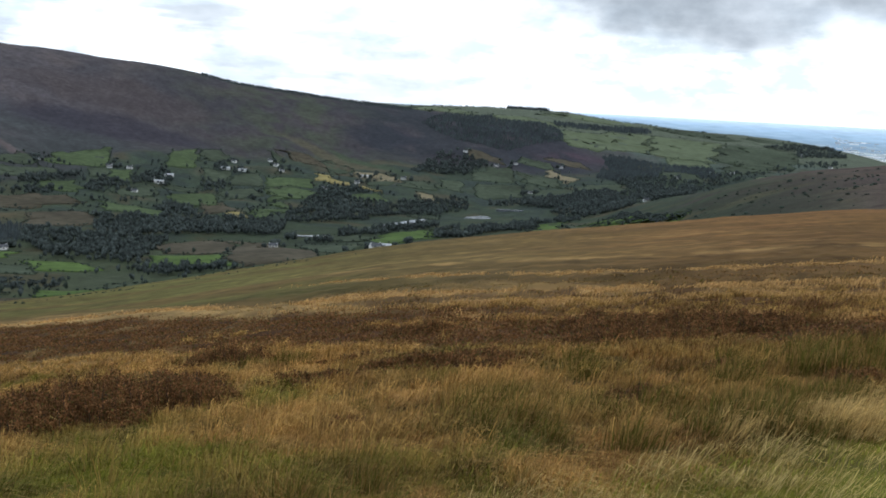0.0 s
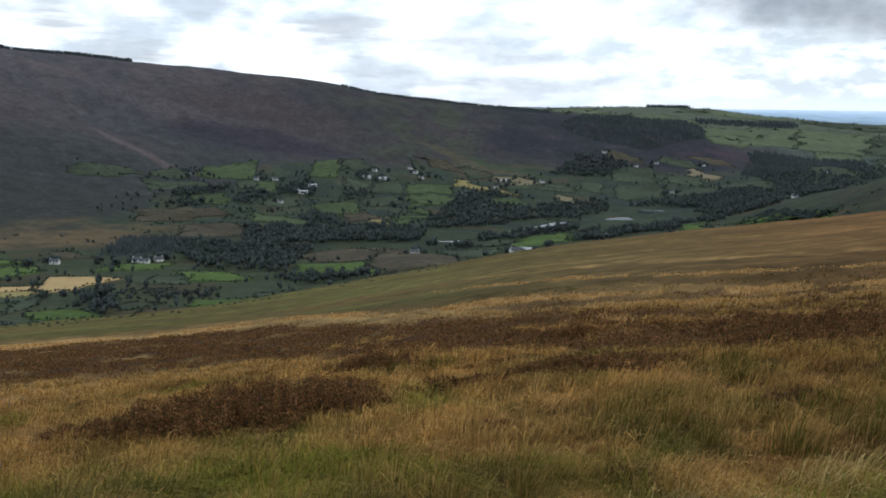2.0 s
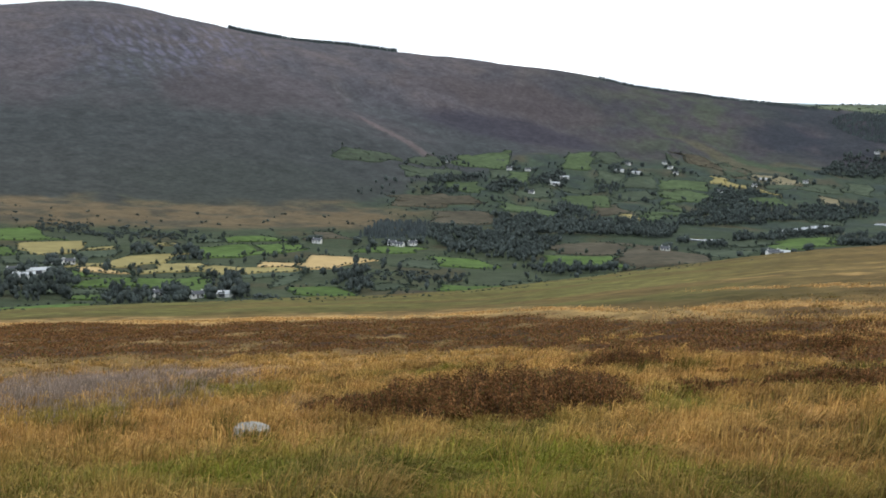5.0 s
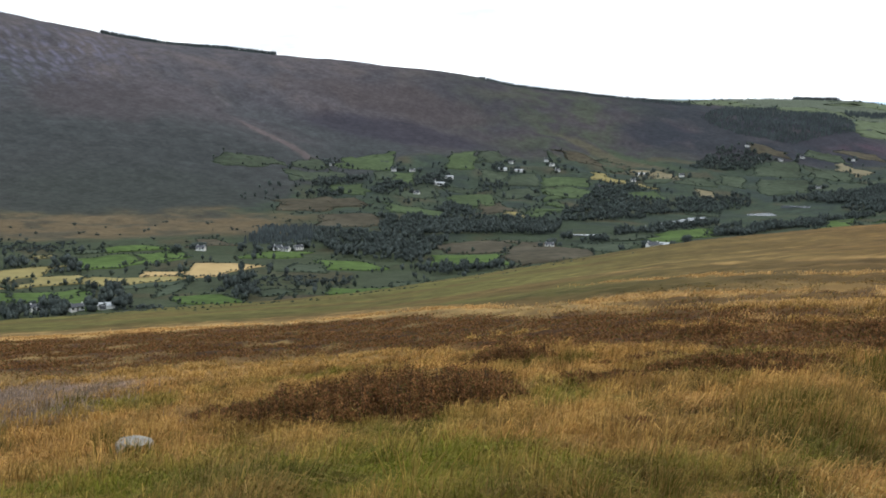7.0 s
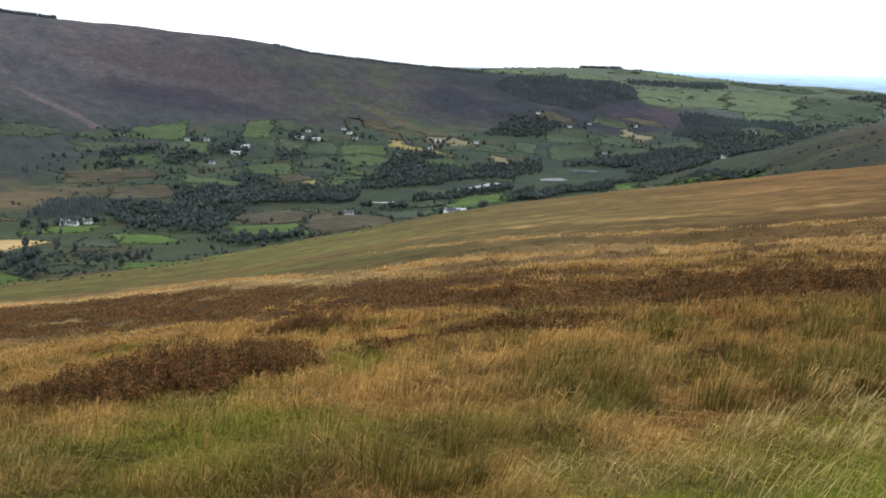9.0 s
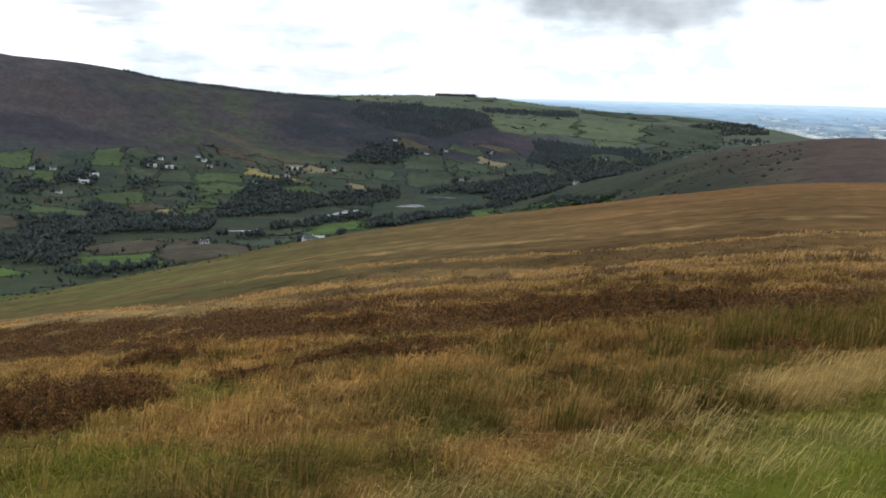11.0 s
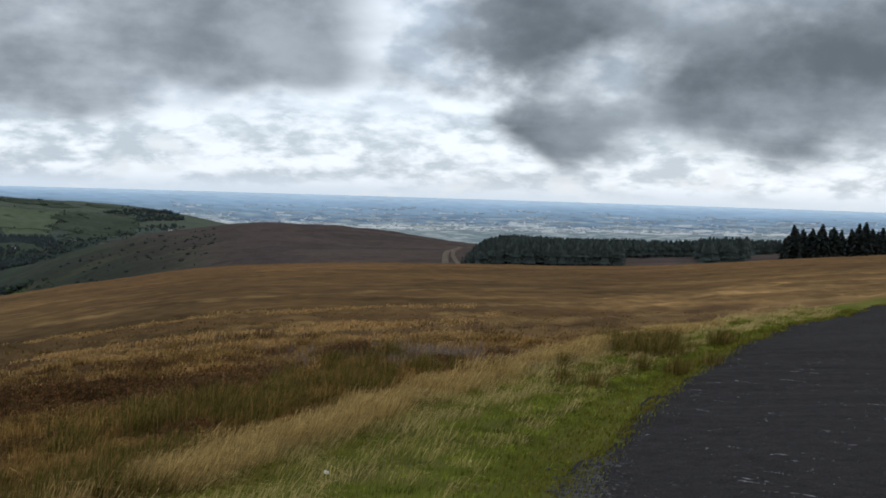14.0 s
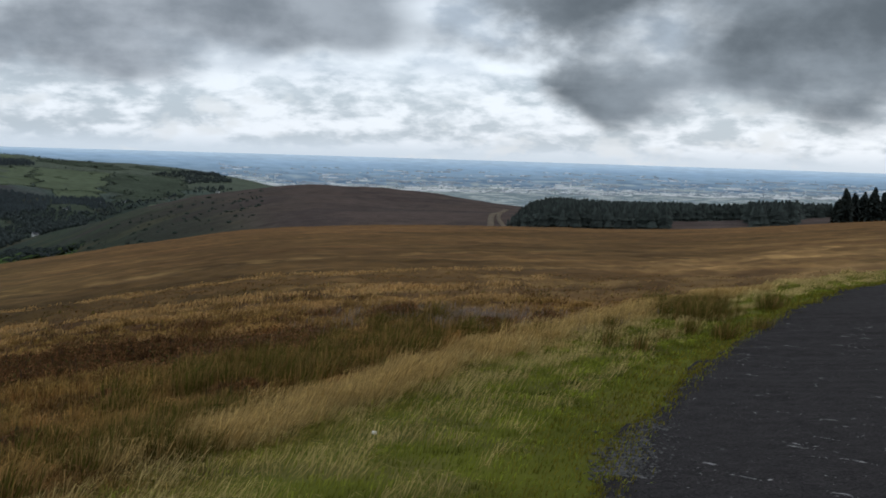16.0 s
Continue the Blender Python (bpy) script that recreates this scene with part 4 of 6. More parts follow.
def make_fields():
    field("g", (-43.8, 1017), (-40.5, 1026), (-42.1, 1117), (-43.7, 1099))
    field("p", (-42.2, 919), (-39.4, 959), (-39.9, 1021), (-42.9, 996))
    field("p", (-39.4, 966), (-37.8, 976), (-37.8, 995), (-39.5, 977))
    field("p", (-36.1, 1002), (-34.9, 1004), (-34.9, 1017), (-36.1, 1021))
    field("g", (-43.8, 918), (-42.6, 921), (-43.2, 972), (-43.8, 983))
    field("d", (-39.9, 901), (-37.7, 937), (-37.7, 978), (-39.8, 955))
    field("p", (-39.8, 850), (-35.3, 909), (-35.3, 951), (-39.8, 875))
    field("y", (-39.7, 824), (-37.4, 825), (-38.7, 860), (-39.7, 847))
    field("g", (-41.3, 798), (-38.7, 804), (-39.7, 830), (-41.2, 839))
    field("p", (-37.5, 822), (-33.1, 843), (-33.1, 876), (-35.9, 899))
    field("p", (-33.1, 843), (-29.1, 828), (-29.0, 849), (-33.0, 873))
    field("d", (-33.0, 807), (-28.2, 809), (-28.5, 826), (-32.7, 832))
    field("y", (-28.9, 838), (-26.4, 847), (-24.6, 911), (-27.9, 930))
    field("y", (-31.0, 865), (-29.0, 855), (-28.5, 886), (-31.0, 882))
    field("g", (-33.8, 919), (-31.2, 929), (-31.2, 1016), (-33.8, 987))
    field("g", (-31.1, 932), (-28.6, 991), (-29.0, 1027), (-31.1, 1017))
    field("d", (-33.8, 1016), (-32.6, 1022), (-32.6, 1052), (-33.8, 1041))
    field("g", (-32.6, 1027), (-29.0, 1058), (-30.6, 1082), (-32.7, 1063))
    field("g", (-40.1, 768), (-37.1, 768), (-37.1, 803), (-39.8, 788))
    field("g", (-37.0, 765), (-34.7, 740), (-33.3, 817), (-37.0, 801))
    field("g", (-34.7, 713), (-32.9, 700), (-33.4, 806), (-34.1, 799))
    field("d", (-42.3, 737), (-38.5, 737), (-39.6, 758), (-42.0, 756))
    field("g", (-40.4, 710), (-38.6, 703), (-38.7, 726), (-40.4, 726))
    field("g", (-43.9, 671), (-39.5, 669), (-39.2, 687), (-43.9, 691))
    field("g", (-25.8, 973), (-22.1, 978), (-22.3, 1031), (-25.0, 1025))
    field("o", (-28.5, 1061), (-26.0, 1069), (-26.7, 1119), (-27.9, 1113))
    field("g", (-29.5, 979), (-28.2, 993), (-28.5, 1022), (-29.5, 1021))
    field("d", (-23.6, 872), (-21.0, 871), (-20.7, 931), (-23.2, 924))
    field("g", (-20.9, 903), (-17.8, 901), (-19.1, 947), (-21.8, 965))
    field("g", (-29.4, 705), (-25.9, 713), (-26.5, 748), (-28.8, 748))
    field("d", (-29.7, 741), (-28.5, 781), (-28.3, 823), (-29.6, 801))
    field("g", (-21.0, 747), (-16.7, 739), (-17.8, 785), (-20.9, 777))
    field("d", (-17.5, 773), (-15.6, 771), (-15.7, 800), (-17.7, 807))
    field("d", (-25.0, 741), (-22.2, 757), (-23.0, 772), (-24.7, 762))
    field("d", (-26.3, 1653), (-23.0, 1720), (-24.0, 1759), (-26.5, 1734))
    field("d", (-22.9, 1724), (-20.9, 1746), (-21.7, 1795), (-22.8, 1749))
    field("g", (-20.7, 1748), (-17.5, 1753), (-17.3, 1923), (-19.6, 1867))
    field("d", (-23.2, 1601), (-20.0, 1683), (-20.7, 1740), (-23.3, 1674))
    field("g", (-20.9, 1567), (-18.8, 1536), (-19.3, 1639), (-20.6, 1613))
    field("d", (-18.6, 1682), (-17.6, 1684), (-17.6, 1738), (-18.5, 1730))
    field("g", (-17.5, 1649), (-16.4, 1658), (-16.5, 1745), (-17.5, 1731))
    field("o", (-21.2, 1217), (-18.2, 1293), (-18.8, 1398), (-21.2, 1350))
    field("g", (-17.6, 1421), (-14.4, 1368), (-15.7, 1485), (-17.9, 1496))
    field("o", (-23.7, 1390), (-18.8, 1446), (-19.4, 1524), (-23.7, 1487))
    field("d", (-17.0, 1533), (-15.0, 1592), (-15.5, 1657), (-16.9, 1611))
    field("g", (-14.7, 1796), (-13.1, 1817), (-13.2, 2005), (-14.4, 1918))
    field("d", (-13.0, 1864), (-11.3, 1933), (-11.9, 2032), (-12.9, 2014))
    field("d", (-13.0, 1741), (-11.5, 1748), (-11.4, 1835), (-12.9, 1812))
    field("g", (-9.8, 1759), (-7.2, 1796), (-7.3, 1856), (-9.6, 1845))
    field("g", (-9.7, 1610), (-6.8, 1717), (-7.1, 1788), (-9.6, 1749))
    field("d", (-11.4, 1729), (-9.8, 1745), (-9.9, 1854), (-11.2, 1814))
    field("g", (-14.4, 1502), (-12.0, 1527), (-12.2, 1663), (-14.3, 1616))
    field("d", (-11.9, 1599), (-9.9, 1661), (-10.2, 1718), (-11.9, 1691))
    field("o", (-13.2, 1423), (-10.7, 1454), (-11.6, 1564), (-12.8, 1538))
    field("g", (-10.4, 1406), (-7.3, 1566), (-8.3, 1610), (-10.1, 1502))
    field("p", (-11.5, 1395), (-10.4, 1412), (-10.7, 1468), (-11.4, 1449))
    field("p", (-7.2, 1855), (-3.6, 1772), (-4.5, 1848), (-7.0, 1890))
    field("o", (-8.5, 2050), (-5.1, 1929), (-5.7, 2017), (-8.4, 2096))
    field("t", (-4.9, 1931), (-2.0, 1871), (-2.6, 1937), (-4.8, 1970))
    field("g", (-5.0, 1703), (-3.0, 1721), (-3.9, 1773), (-5.0, 1742))
    field("t", (-1.4, 1757), (-0.5, 1749), (-0.7, 1812), (-1.6, 1812))
    field("d", (-9.5, 1996), (-8.6, 1873), (-8.7, 2003), (-9.4, 2062))
    field("d", (-6.2, 1944), (-4.8, 1963), (-6.0, 2063), (-6.8, 2048))
    field("d", (-2.6, 1829), (-0.4, 1852), (-1.0, 1931), (-2.6, 1906))
    field("o", (-11.5, 867), (-5.9, 938), (-8.6, 1097), (-11.2, 1135))
    field("o", (-15.0, 990), (-11.2, 1009), (-11.6, 1156), (-14.8, 1119))
    field("g", (-15.4, 902), (-11.6, 891), (-11.6, 967), (-15.3, 969))
    field("d", (-7.4, 1011), (-4.6, 951), (-4.8, 1032), (-7.2, 1098))
    field("g", (-4.5, 1027), (-0.5, 1091), (-0.4, 1338), (-3.0, 1269))
    field("d", (-6.0, 1084), (-3.4, 1198), (-4.3, 1240), (-6.0, 1179))
    field("o", (-0.2, 1191), (1.5, 1259), (1.3, 1431), (-0.1, 1275))
    field("g", (1.0, 2010), (3.7, 2017), (3.5, 2170), (2.3, 2146))
    field("d", (1.3, 1853), (3.9, 1858), (3.9, 1986), (1.6, 1965))
    field("g", (4.0, 2062), (6.5, 1963), (5.2, 2138), (3.8, 2164))
    field("d", (4.1, 1887), (6.8, 1822), (6.6, 1933), (4.2, 2007))
    field("t", (5.2, 2153), (6.8, 2059), (7.1, 2125), (5.3, 2230))
    field("d", (7.0, 1911), (10.0, 1851), (9.4, 2075), (7.2, 2046))
    field("g", (4.0, 963), (6.2, 912), (6.3, 1471), (5.0, 1444))
    field("g", (8.1, 1113), (11.2, 877), (10.9, 974), (8.3, 1369))
    field("d", (6.5, 1092), (7.9, 1081), (8.1, 1313), (6.6, 1406))
    field("g", (6.1, 2496), (10.7, 2607), (10.5, 2969), (5.9, 2714))
    field("g", (10.7, 2610), (13.7, 2613), (14.2, 2976), (10.6, 2975))
    field("d", (13.9, 2629), (18.0, 2615), (17.9, 2957), (14.3, 2980))
    field("p", (5.2, 2988), (10.9, 3175), (9.5, 4329), (5.5, 3236))
    field("p", (2.3, 2718), (5.8, 2755), (4.6, 2849), (2.2, 2852))
    field("d", (14.3, 2450), (17.0, 2549), (16.4, 2690), (14.6, 2632))
    field("d", (11.0, 2304), (13.5, 2308), (13.2, 2412), (11.3, 2418))
    field("d", (-0.5, 1856), (0.9, 1872), (0.7, 1976), (-0.3, 1971))
    field("d", (10.9, 3106), (14.7, 3062), (13.1, 3271), (10.9, 3175))
    field("p", (-2.2, 2590), (1.2, 2784), (0.8, 2944), (-1.9, 3089))


def patchwork():
    """Smaller closes that fill the slopes between the others."""
    for b0, b1, r0, r1, tries, size, sorts in ((-23, -1, 1460, 2020, 260, 70, "dddgo"), (-44, -13, 720, 1060, 90, 55, "ddo"), (1, 15, 1760, 2350, 150, 80, "ddo"), (12, 20, 2420, 3150, 120, 120, "ddg")):
        for _ in range(tries):
            b, r = rng.uniform(b0, b1), rng.uniform(r0, r1)
            w, d = size * rng.uniform(0.6, 1.5) / r * 57.3, size * rng.uniform(0.45, 0.9)
            if r > 1400 and b < 1 and r > 1560 + (b + 23) * 22:
                continue
            tw = rng.uniform(-0.25, 0.25, 4)
            q = [(b - w / 2 + tw[0], r - d / 2), (b + w / 2 + tw[1], r - d / 2 + tw[2] * 60), (b + w / 2, r + d / 2), (b - w / 2, r + d / 2 + tw[3] * 60)]
            bb, rr = np.array(q).T
            poly = np.stack(xy(bb, rr), -1)
            test = np.vstack([poly, poly.mean(0), (poly + np.roll(poly, -1, 0)) / 2])
            blocked = field_polys + KEEP_OPEN + [np.stack(xy(*np.array(c, float).T), -1) for _, c in WOODS]
            if any(inside(o, test[:, 0], test[:, 1]).any() or inside(poly, np.append(o[:, 0], o[:, 0].mean()), np.append(o[:, 1], o[:, 1].mean())).any() for o in blocked):
                continue
            field(sorts[int(rng.integers(len(sorts)))], *q)


make_fields()
patchwork()


def leafy(g, lumps, cards, card, spread=0.42):
    """A crown one unit high: uneven leafy masses with sprays of leaves standing off them."""
    v0, f0 = ico(1)
    vs, fs, hearts = [], [], []
    for k in range(lumps):
        a = k * 2.4 + g.uniform(-0.4, 0.4)
        at = np.array((spread * math.cos(a), spread * math.sin(a), 0.5 + 0.26 * math.sin(k * 1.7))) if k else np.array((0, 0, 0.66))
        size = g.uniform(0.26, 0.36)
        hearts.append((at, size))
        vs.append(v0 * size * (1, 1, 0.95) * (1 + 0.2 * g.standard_normal((len(v0), 1))) + at)
        fs.append(f0 + k * len(v0))
    n = sum(len(v) for v in vs)
    at, size = np.array([h[0] for h in hearts]), np.array([h[1] for h in hearts])
    i = g.integers(0, lumps, cards)
    d = g.standard_normal((cards, 3))
    d /= np.linalg.norm(d, axis=1)[:, None]
    p = at[i] + d * (size[i] * g.uniform(0.85, 1.25, cards))[:, None]
    p[:, 2] = np.maximum(p[:, 2], 0.06)
    vs.append((p[:, None] + card * g.standard_normal((cards, 3, 3))).reshape(-1, 3))
    fs.append(n + np.arange(cards * 3).reshape(-1, 3))
    return np.vstack(vs), np.vstack(fs)


def hedges():
    v, f = leafy(np.random.default_rng(5), 1, 22, 0.13, 0.5)
    at = np.array(hedge_spots)
    at = at[(rng.random(len(at)) < 0.9) & (fbm(at[:, 0], at[:, 1], 120, 3, 5.0) > -0.62)]
    n = len(at)
    at[:, :2] += rng.normal(0, 0.8, (n, 2))
    h = rng.gamma(4.0, 0.22, n) + 0.9 + 0.5 * ramp(np.hypot(at[:, 0], at[:, 1]), 1200, 1600)
    tall = (rng.random(n) < 0.09) & (fbm(at[:, 0], at[:, 1], 90, 2, 1.0) > -0.1)
    h[tall] += rng.uniform(2.5, 5.5, tall.sum())
    w = np.where(tall, h * 0.75, rng.uniform(2.2, 3.6, n))
    at[:, 2] -= 0.45
    vv, ff = scatter(v, f, at, np.stack([w, w * rng.uniform(0.7, 1.0, n), h], -1), rng.uniform(0, 6.3, n))
    ob = new("hedgerow", fast_mesh("hedgerow", vv, [ff], M_HEDGE))
    tagged(ob, "dark green hedgerows dividing the valley fields", "hedge", kind="stuff")


hedges()


def fill(corners, spacing, most, gap=0.0):
    b, r = np.array(corners, float).T
    poly = np.stack(xy(b, r), -1)
    lo, hi = poly.min(0), poly.max(0)
    want = int(min(most * 3, np.prod(hi - lo) / spacing ** 2))
    p = rng.uniform(lo, hi, (want, 2))
    p = p[inside(poly, p[:, 0], p[:, 1])]
    p = p[fbm(p[:, 0], p[:, 1], 70, 3, 2.0) > gap - 1]
    for other in field_polys + KEEP_OPEN:
        p = p[~inside(other, p[:, 0], p[:, 1])]
    return p[:most]


def spruce_shape(tiers, sides):
    """A tapering spruce: ragged skirts of drooping boughs."""
    vs, fs = [], []
    for k in range(tiers):
        z0, z1 = 0.08 + 0.86 * k / tiers, 0.08 + 0.86 * (k + 1.7) / tiers
        rad = 0.24 * (1 - k / tiers) ** 0.8 + 0.02
        a = np.linspace(0, 2 * np.pi, sides, endpoint=False) + k
        rr = rad * (1 + 0.35 * rng.uniform(-1, 1, sides))
        n = sum(len(q) for q in vs)
        vs.append(np.vstack([np.stack([rr * np.cos(a), rr * np.sin(a), z0 - 0.03 * rng.random(sides)], -1), [[0, 0, min(z1, 1.0)]]]))
        i = np.arange(sides)
        fs.append(np.stack([n + i, n + (i + 1) % sides, np.full(sides, n + sides)], -1))
    return np.vstack(vs), np.vstack(fs)


def woods():
    cv, cf = spruce_shape(4, 6)
    made = {"b": [], "c": [], "s": []}
    for sort, corners in WOODS:
        made[sort].append(fill(corners, {"b": 6.2, "c": 6, "s": 4.5}[sort], {"b": 1100, "c": 2000, "s": 420}[sort], {"b": 0.3, "c": 0.1, "s": 0.7}[sort]))
    # lone trees on the valley floor and the lower slopes
    for corners, n in (([(-44, 720), (-10, 800), (-10, 1100), (-44, 1100)], 150), ([(-26, 1450), (-4, 1450), (-2, 2000), (-22, 1800)], 420), ([(2, 1750), (14, 2200), (18, 2800), (4, 2150)], 380)):
        made["b"].append(fill(corners, 8, n, 0.75))
    # thickets along the apron under the hill
    for corners, n in (([(-44, 1100), (-28, 1060), (-22, 1300), (-44, 1330)], 130), ([(-24, 1250), (-14, 1400), (-14, 1560), (-24, 1520)], 260)):
        made["s"].append(fill(corners, 8, n, 1.0))
    k = 0
    for sort, lo, hi, words in (("b", 5.5, 10.5, "dark broadleaf woods filling the valley floor"), ("s", 1.6, 4.2, "low thickets and bushes between the valley fields")):
        p = np.vstack(made[sort])
        at = on_land_xy(p[:, 0], p[:, 1], -0.8)
        h = rng.uniform(lo, hi, len(p)) * (0.85 + 0.3 * fbm(p[:, 0], p[:, 1], 40, 2, 3.0))
        w = h * (rng.uniform(0.5, 0.8, len(p)) if sort == "b" else rng.uniform(0.9, 1.6, len(p)))
        pieces = []
        for j in range(4):
            bv, bf = leafy(np.random.default_rng(20 + 4 * k + j), 2, 32, 0.11, 0.3)
            some = np.arange(len(p)) % 4 == j
            pieces.append(scatter(bv, bf, at[some], np.stack([w, w, h], -1)[some], rng.uniform(0, 6.3, some.sum())))
        shift = np.cumsum([0] + [len(q[0]) for q in pieces[:-1]])
        tagged(new("woodland", fast_mesh("woodland", np.vstack([q[0] for q in pieces]), [np.vstack([q[1] + o for q, o in zip(pieces, shift)])], M_LEAF)), words, "woodland", kind="stuff")
        k += 1
    p = np.vstack(made["c"])
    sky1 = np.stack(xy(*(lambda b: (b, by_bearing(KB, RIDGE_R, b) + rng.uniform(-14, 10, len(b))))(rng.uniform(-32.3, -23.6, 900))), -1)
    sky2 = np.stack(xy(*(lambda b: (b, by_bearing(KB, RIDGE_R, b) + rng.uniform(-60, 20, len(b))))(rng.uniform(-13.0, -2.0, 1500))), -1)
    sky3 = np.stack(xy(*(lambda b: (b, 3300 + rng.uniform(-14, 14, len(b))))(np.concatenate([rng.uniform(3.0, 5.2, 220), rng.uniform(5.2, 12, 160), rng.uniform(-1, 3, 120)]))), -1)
    h = np.concatenate([rng.uniform(6, 9.5, len(p)), rng.uniform(7, 10, len(sky1)), rng.uniform(3, 5.5, len(sky2)), rng.uniform(6, 11, 220), rng.uniform(3, 6, 280)])
    p = np.vstack([p, sky1, sky2, sky3])
    vv, ff = scatter(cv, cf, on_land_xy(p[:, 0], p[:, 1], -0.5), np.stack([h * 1.15, h * 1.15, h], -1), rng.uniform(0, 6.3, len(p)))
    tagged(new("conifer_wood", fast_mesh("conifer_wood", vv, [ff], M_FARWOOD, smooth=False)), "dark conifer plantations on the hill crest and slopes", "woodland", kind="stuff")


woods()


def broadleaf_tree(seed):
    """A hedgerow tree: forked trunk with limbs under a crown of many leafy clumps."""
    g = np.random.default_rng(seed)
    root = tagged(new("tree"), "dark green broadleaf tree beside a valley house", "tree", "trees round the houses")
    v, f = leafy(g, 7, 150, 0.05, 0.3)
    crown = new("crown", fast_mesh("crown", v * (0.9, 0.9, 1.02), [f], M_LEAF))
    crown.parent = root
    bm = bmesh.new()
    for a, lean, z0, h, r0 in ((0, 0, -0.05, 0.5, 0.03), (0.6, 30, 0.28, 0.4, 0.016), (2.8, 34, 0.3, 0.36, 0.015), (4.6, 28, 0.33, 0.4, 0.015)):
        m = Matrix.Translation((0, 0, z0)) @ Matrix.Rotation(a, 4, "Z") @ Matrix.Rotation(radians(lean), 4, "Y") @ Matrix.Translation((0, 0, h / 2))
        bmesh.ops.create_cone(bm, cap_ends=True, segments=7, radius1=r0, radius2=r0 * 0.55, depth=h, matrix=m)
    part("trunk", bm, M_BARK, root)
    return root


def house_trees():
    kinds, k = [], 0
    for hb, hr, _ in HOUSES:
        hx, hy = xy(hb, hr)
        ux, uy = hx / hr, hy / hr
        for _ in range(4):
            along, out = rng.normal(0, 15), rng.choice((-8, 8, 13)) + rng.normal(0, 2.5)
            if abs(along) < 6 and out < 0:
                along = 9 if along > 0 else -9
            x, y, z = on_land_xy(hx + uy * along + ux * out, hy - ux * along + uy * out)
            h = rng.uniform(4.5, 8.5)
            m = pose(x, y, z, 0, 0, rng.uniform(0, 360)) @ Matrix.Diagonal((h, h, h * rng.uniform(0.85, 1.1), 1))
            if k < 4:
                kinds.append(broadleaf_tree(90 + k))
                ob = kinds[-1]
            else:
                ob = copy_thing(kinds[k % 4], Matrix())
            ob.matrix_basis = m
            k += 1


house_trees()


def scrub():
    """Gorse and bracken clumps on the flank of the shoulder and along the moor's lower edge."""
    v, f = leafy(np.random.default_rng(8), 1, 24, 0.15)
    v = (v - (0, 0, 0.5)) * 1.5
    n = 3200
    b = np.concatenate([np.where(np.arange(1700) < 1560, 8 + 14 * rng.random(1700) ** 1.9, rng.uniform(40, 52, 1700)), -46 + 44 * rng.random(1500) ** 1.5])
    r = np.concatenate([np.where(np.arange(1700) < 1560, rng.uniform(420, 1020, 1700), rng.uniform(305, 345, 1700)), by_bearing(KB, CREST_R, b[1700:]) * rng.uniform(0.55, 1.02, 1500)])
    x, y = xy(b, r)
    size = np.where(np.arange(n) < 1700, rng.gamma(2.0, 0.45, n) + 0.3, rng.uniform(0.08, 0.26, n))
    keep = fbm(x, y, 60, 4, 3.0) > np.where(np.arange(n) < 1700, 0.05, 0.16)
    at = on_land(b, r)[keep]
    size = np.minimum(size[keep], np.where(b[keep] > 38, 0.7, 2.4))
    m = len(at)
    vv, ff = scatter(v, f, at, np.stack([size * rng.uniform(1, 2, m), size * 1.2, size * rng.uniform(0.5, 0.9, m)], -1), rng.uniform(0, 6.3, m))
    tagged(new("scrub", fast_mesh("scrub", vv, [ff], M_HEDGE)), "low dark gorse and bracken clumps on rough ground", "scrub", kind="stuff")


scrub()


def forest():
    """The dark plantation beside the moor track, with a felled clearing in it."""
    cv, cf = spruce_shape(6, 7)
    p = []
    for corners, sp, most in (([(34.9, 560), (43.2, 560), (43.4, 700), (36, 760)], 4.5, 1700), ([(36, 760), (43.4, 700), (52, 980), (52, 1120), (38, 1000)], 6, 2300), ([(47.4, 590), (49.6, 600), (50, 900), (46.8, 900)], 5, 700),
                              ([(43.6, 880), (52.5, 880), (58, 980), (58, 1080), (44, 1050)], 6, 1200)):
        p.append(fill(corners, sp, most, 0.1))
    p = np.vstack(p)
    n = len(p)
    fb = np.degrees(np.arctan2(p[:, 0], p[:, 1]))
    h = rng.uniform(12, 13.6, n) * (0.42 + 0.55 * ramp(fb, 34.6, 37.6))
    vv, ff = scatter(cv, cf, on_land_xy(p[:, 0], p[:, 1], -0.4), np.stack([h * 1.05, h * 1.05, h], -1), rng.uniform(0, 6.3, n))
    tagged(new("spruce_forest", fast_mesh("spruce_forest", vv, [ff], M_CONIFER, smooth=False)), "dense dark spruce plantation at the edge of the moor", "forest", kind="stuff")


forest()


def spruce_mesh(seed):
    """One spruce close enough to show its boughs: a bare lower trunk and drooping branches of needles."""
    g = np.random.default_rng(seed)
    vs, fs = [], []
    n = 0
    for k in range(170):
        u = 0.1 + 0.9 * (k / 170)
        z = u
        a = k * 2.39996 + g.uniform(-0.3, 0.3)
        ln = (0.23 * (1 - u) ** 0.75 + 0.015) * g.uniform(0.55, 1.2)
        d = np.array((math.cos(a), math.sin(a), 0))
        s = np.array((-math.sin(a), math.cos(a), 0))
        w = 0.028 + 0.05 * (1 - u)
        tip = d * ln + np.array((0, 0, z - ln * g.uniform(0.1, 0.45)))
        mid = d * ln * 0.55 + np.array((0, 0, z + 0.01))
        root = np.array((0, 0, z + 0.015))
        vs += [root, mid + s * w, tip, mid - s * w, mid - np.array((0, 0, 0.035))]
        fs += [(n, n + 1, n + 2), (n, n + 2, n + 3), (n, n + 4, n + 2)]
        n += 5
    return fast_mesh("crown", np.array(vs), [np.array(fs)], M_CONIFER, smooth=False)


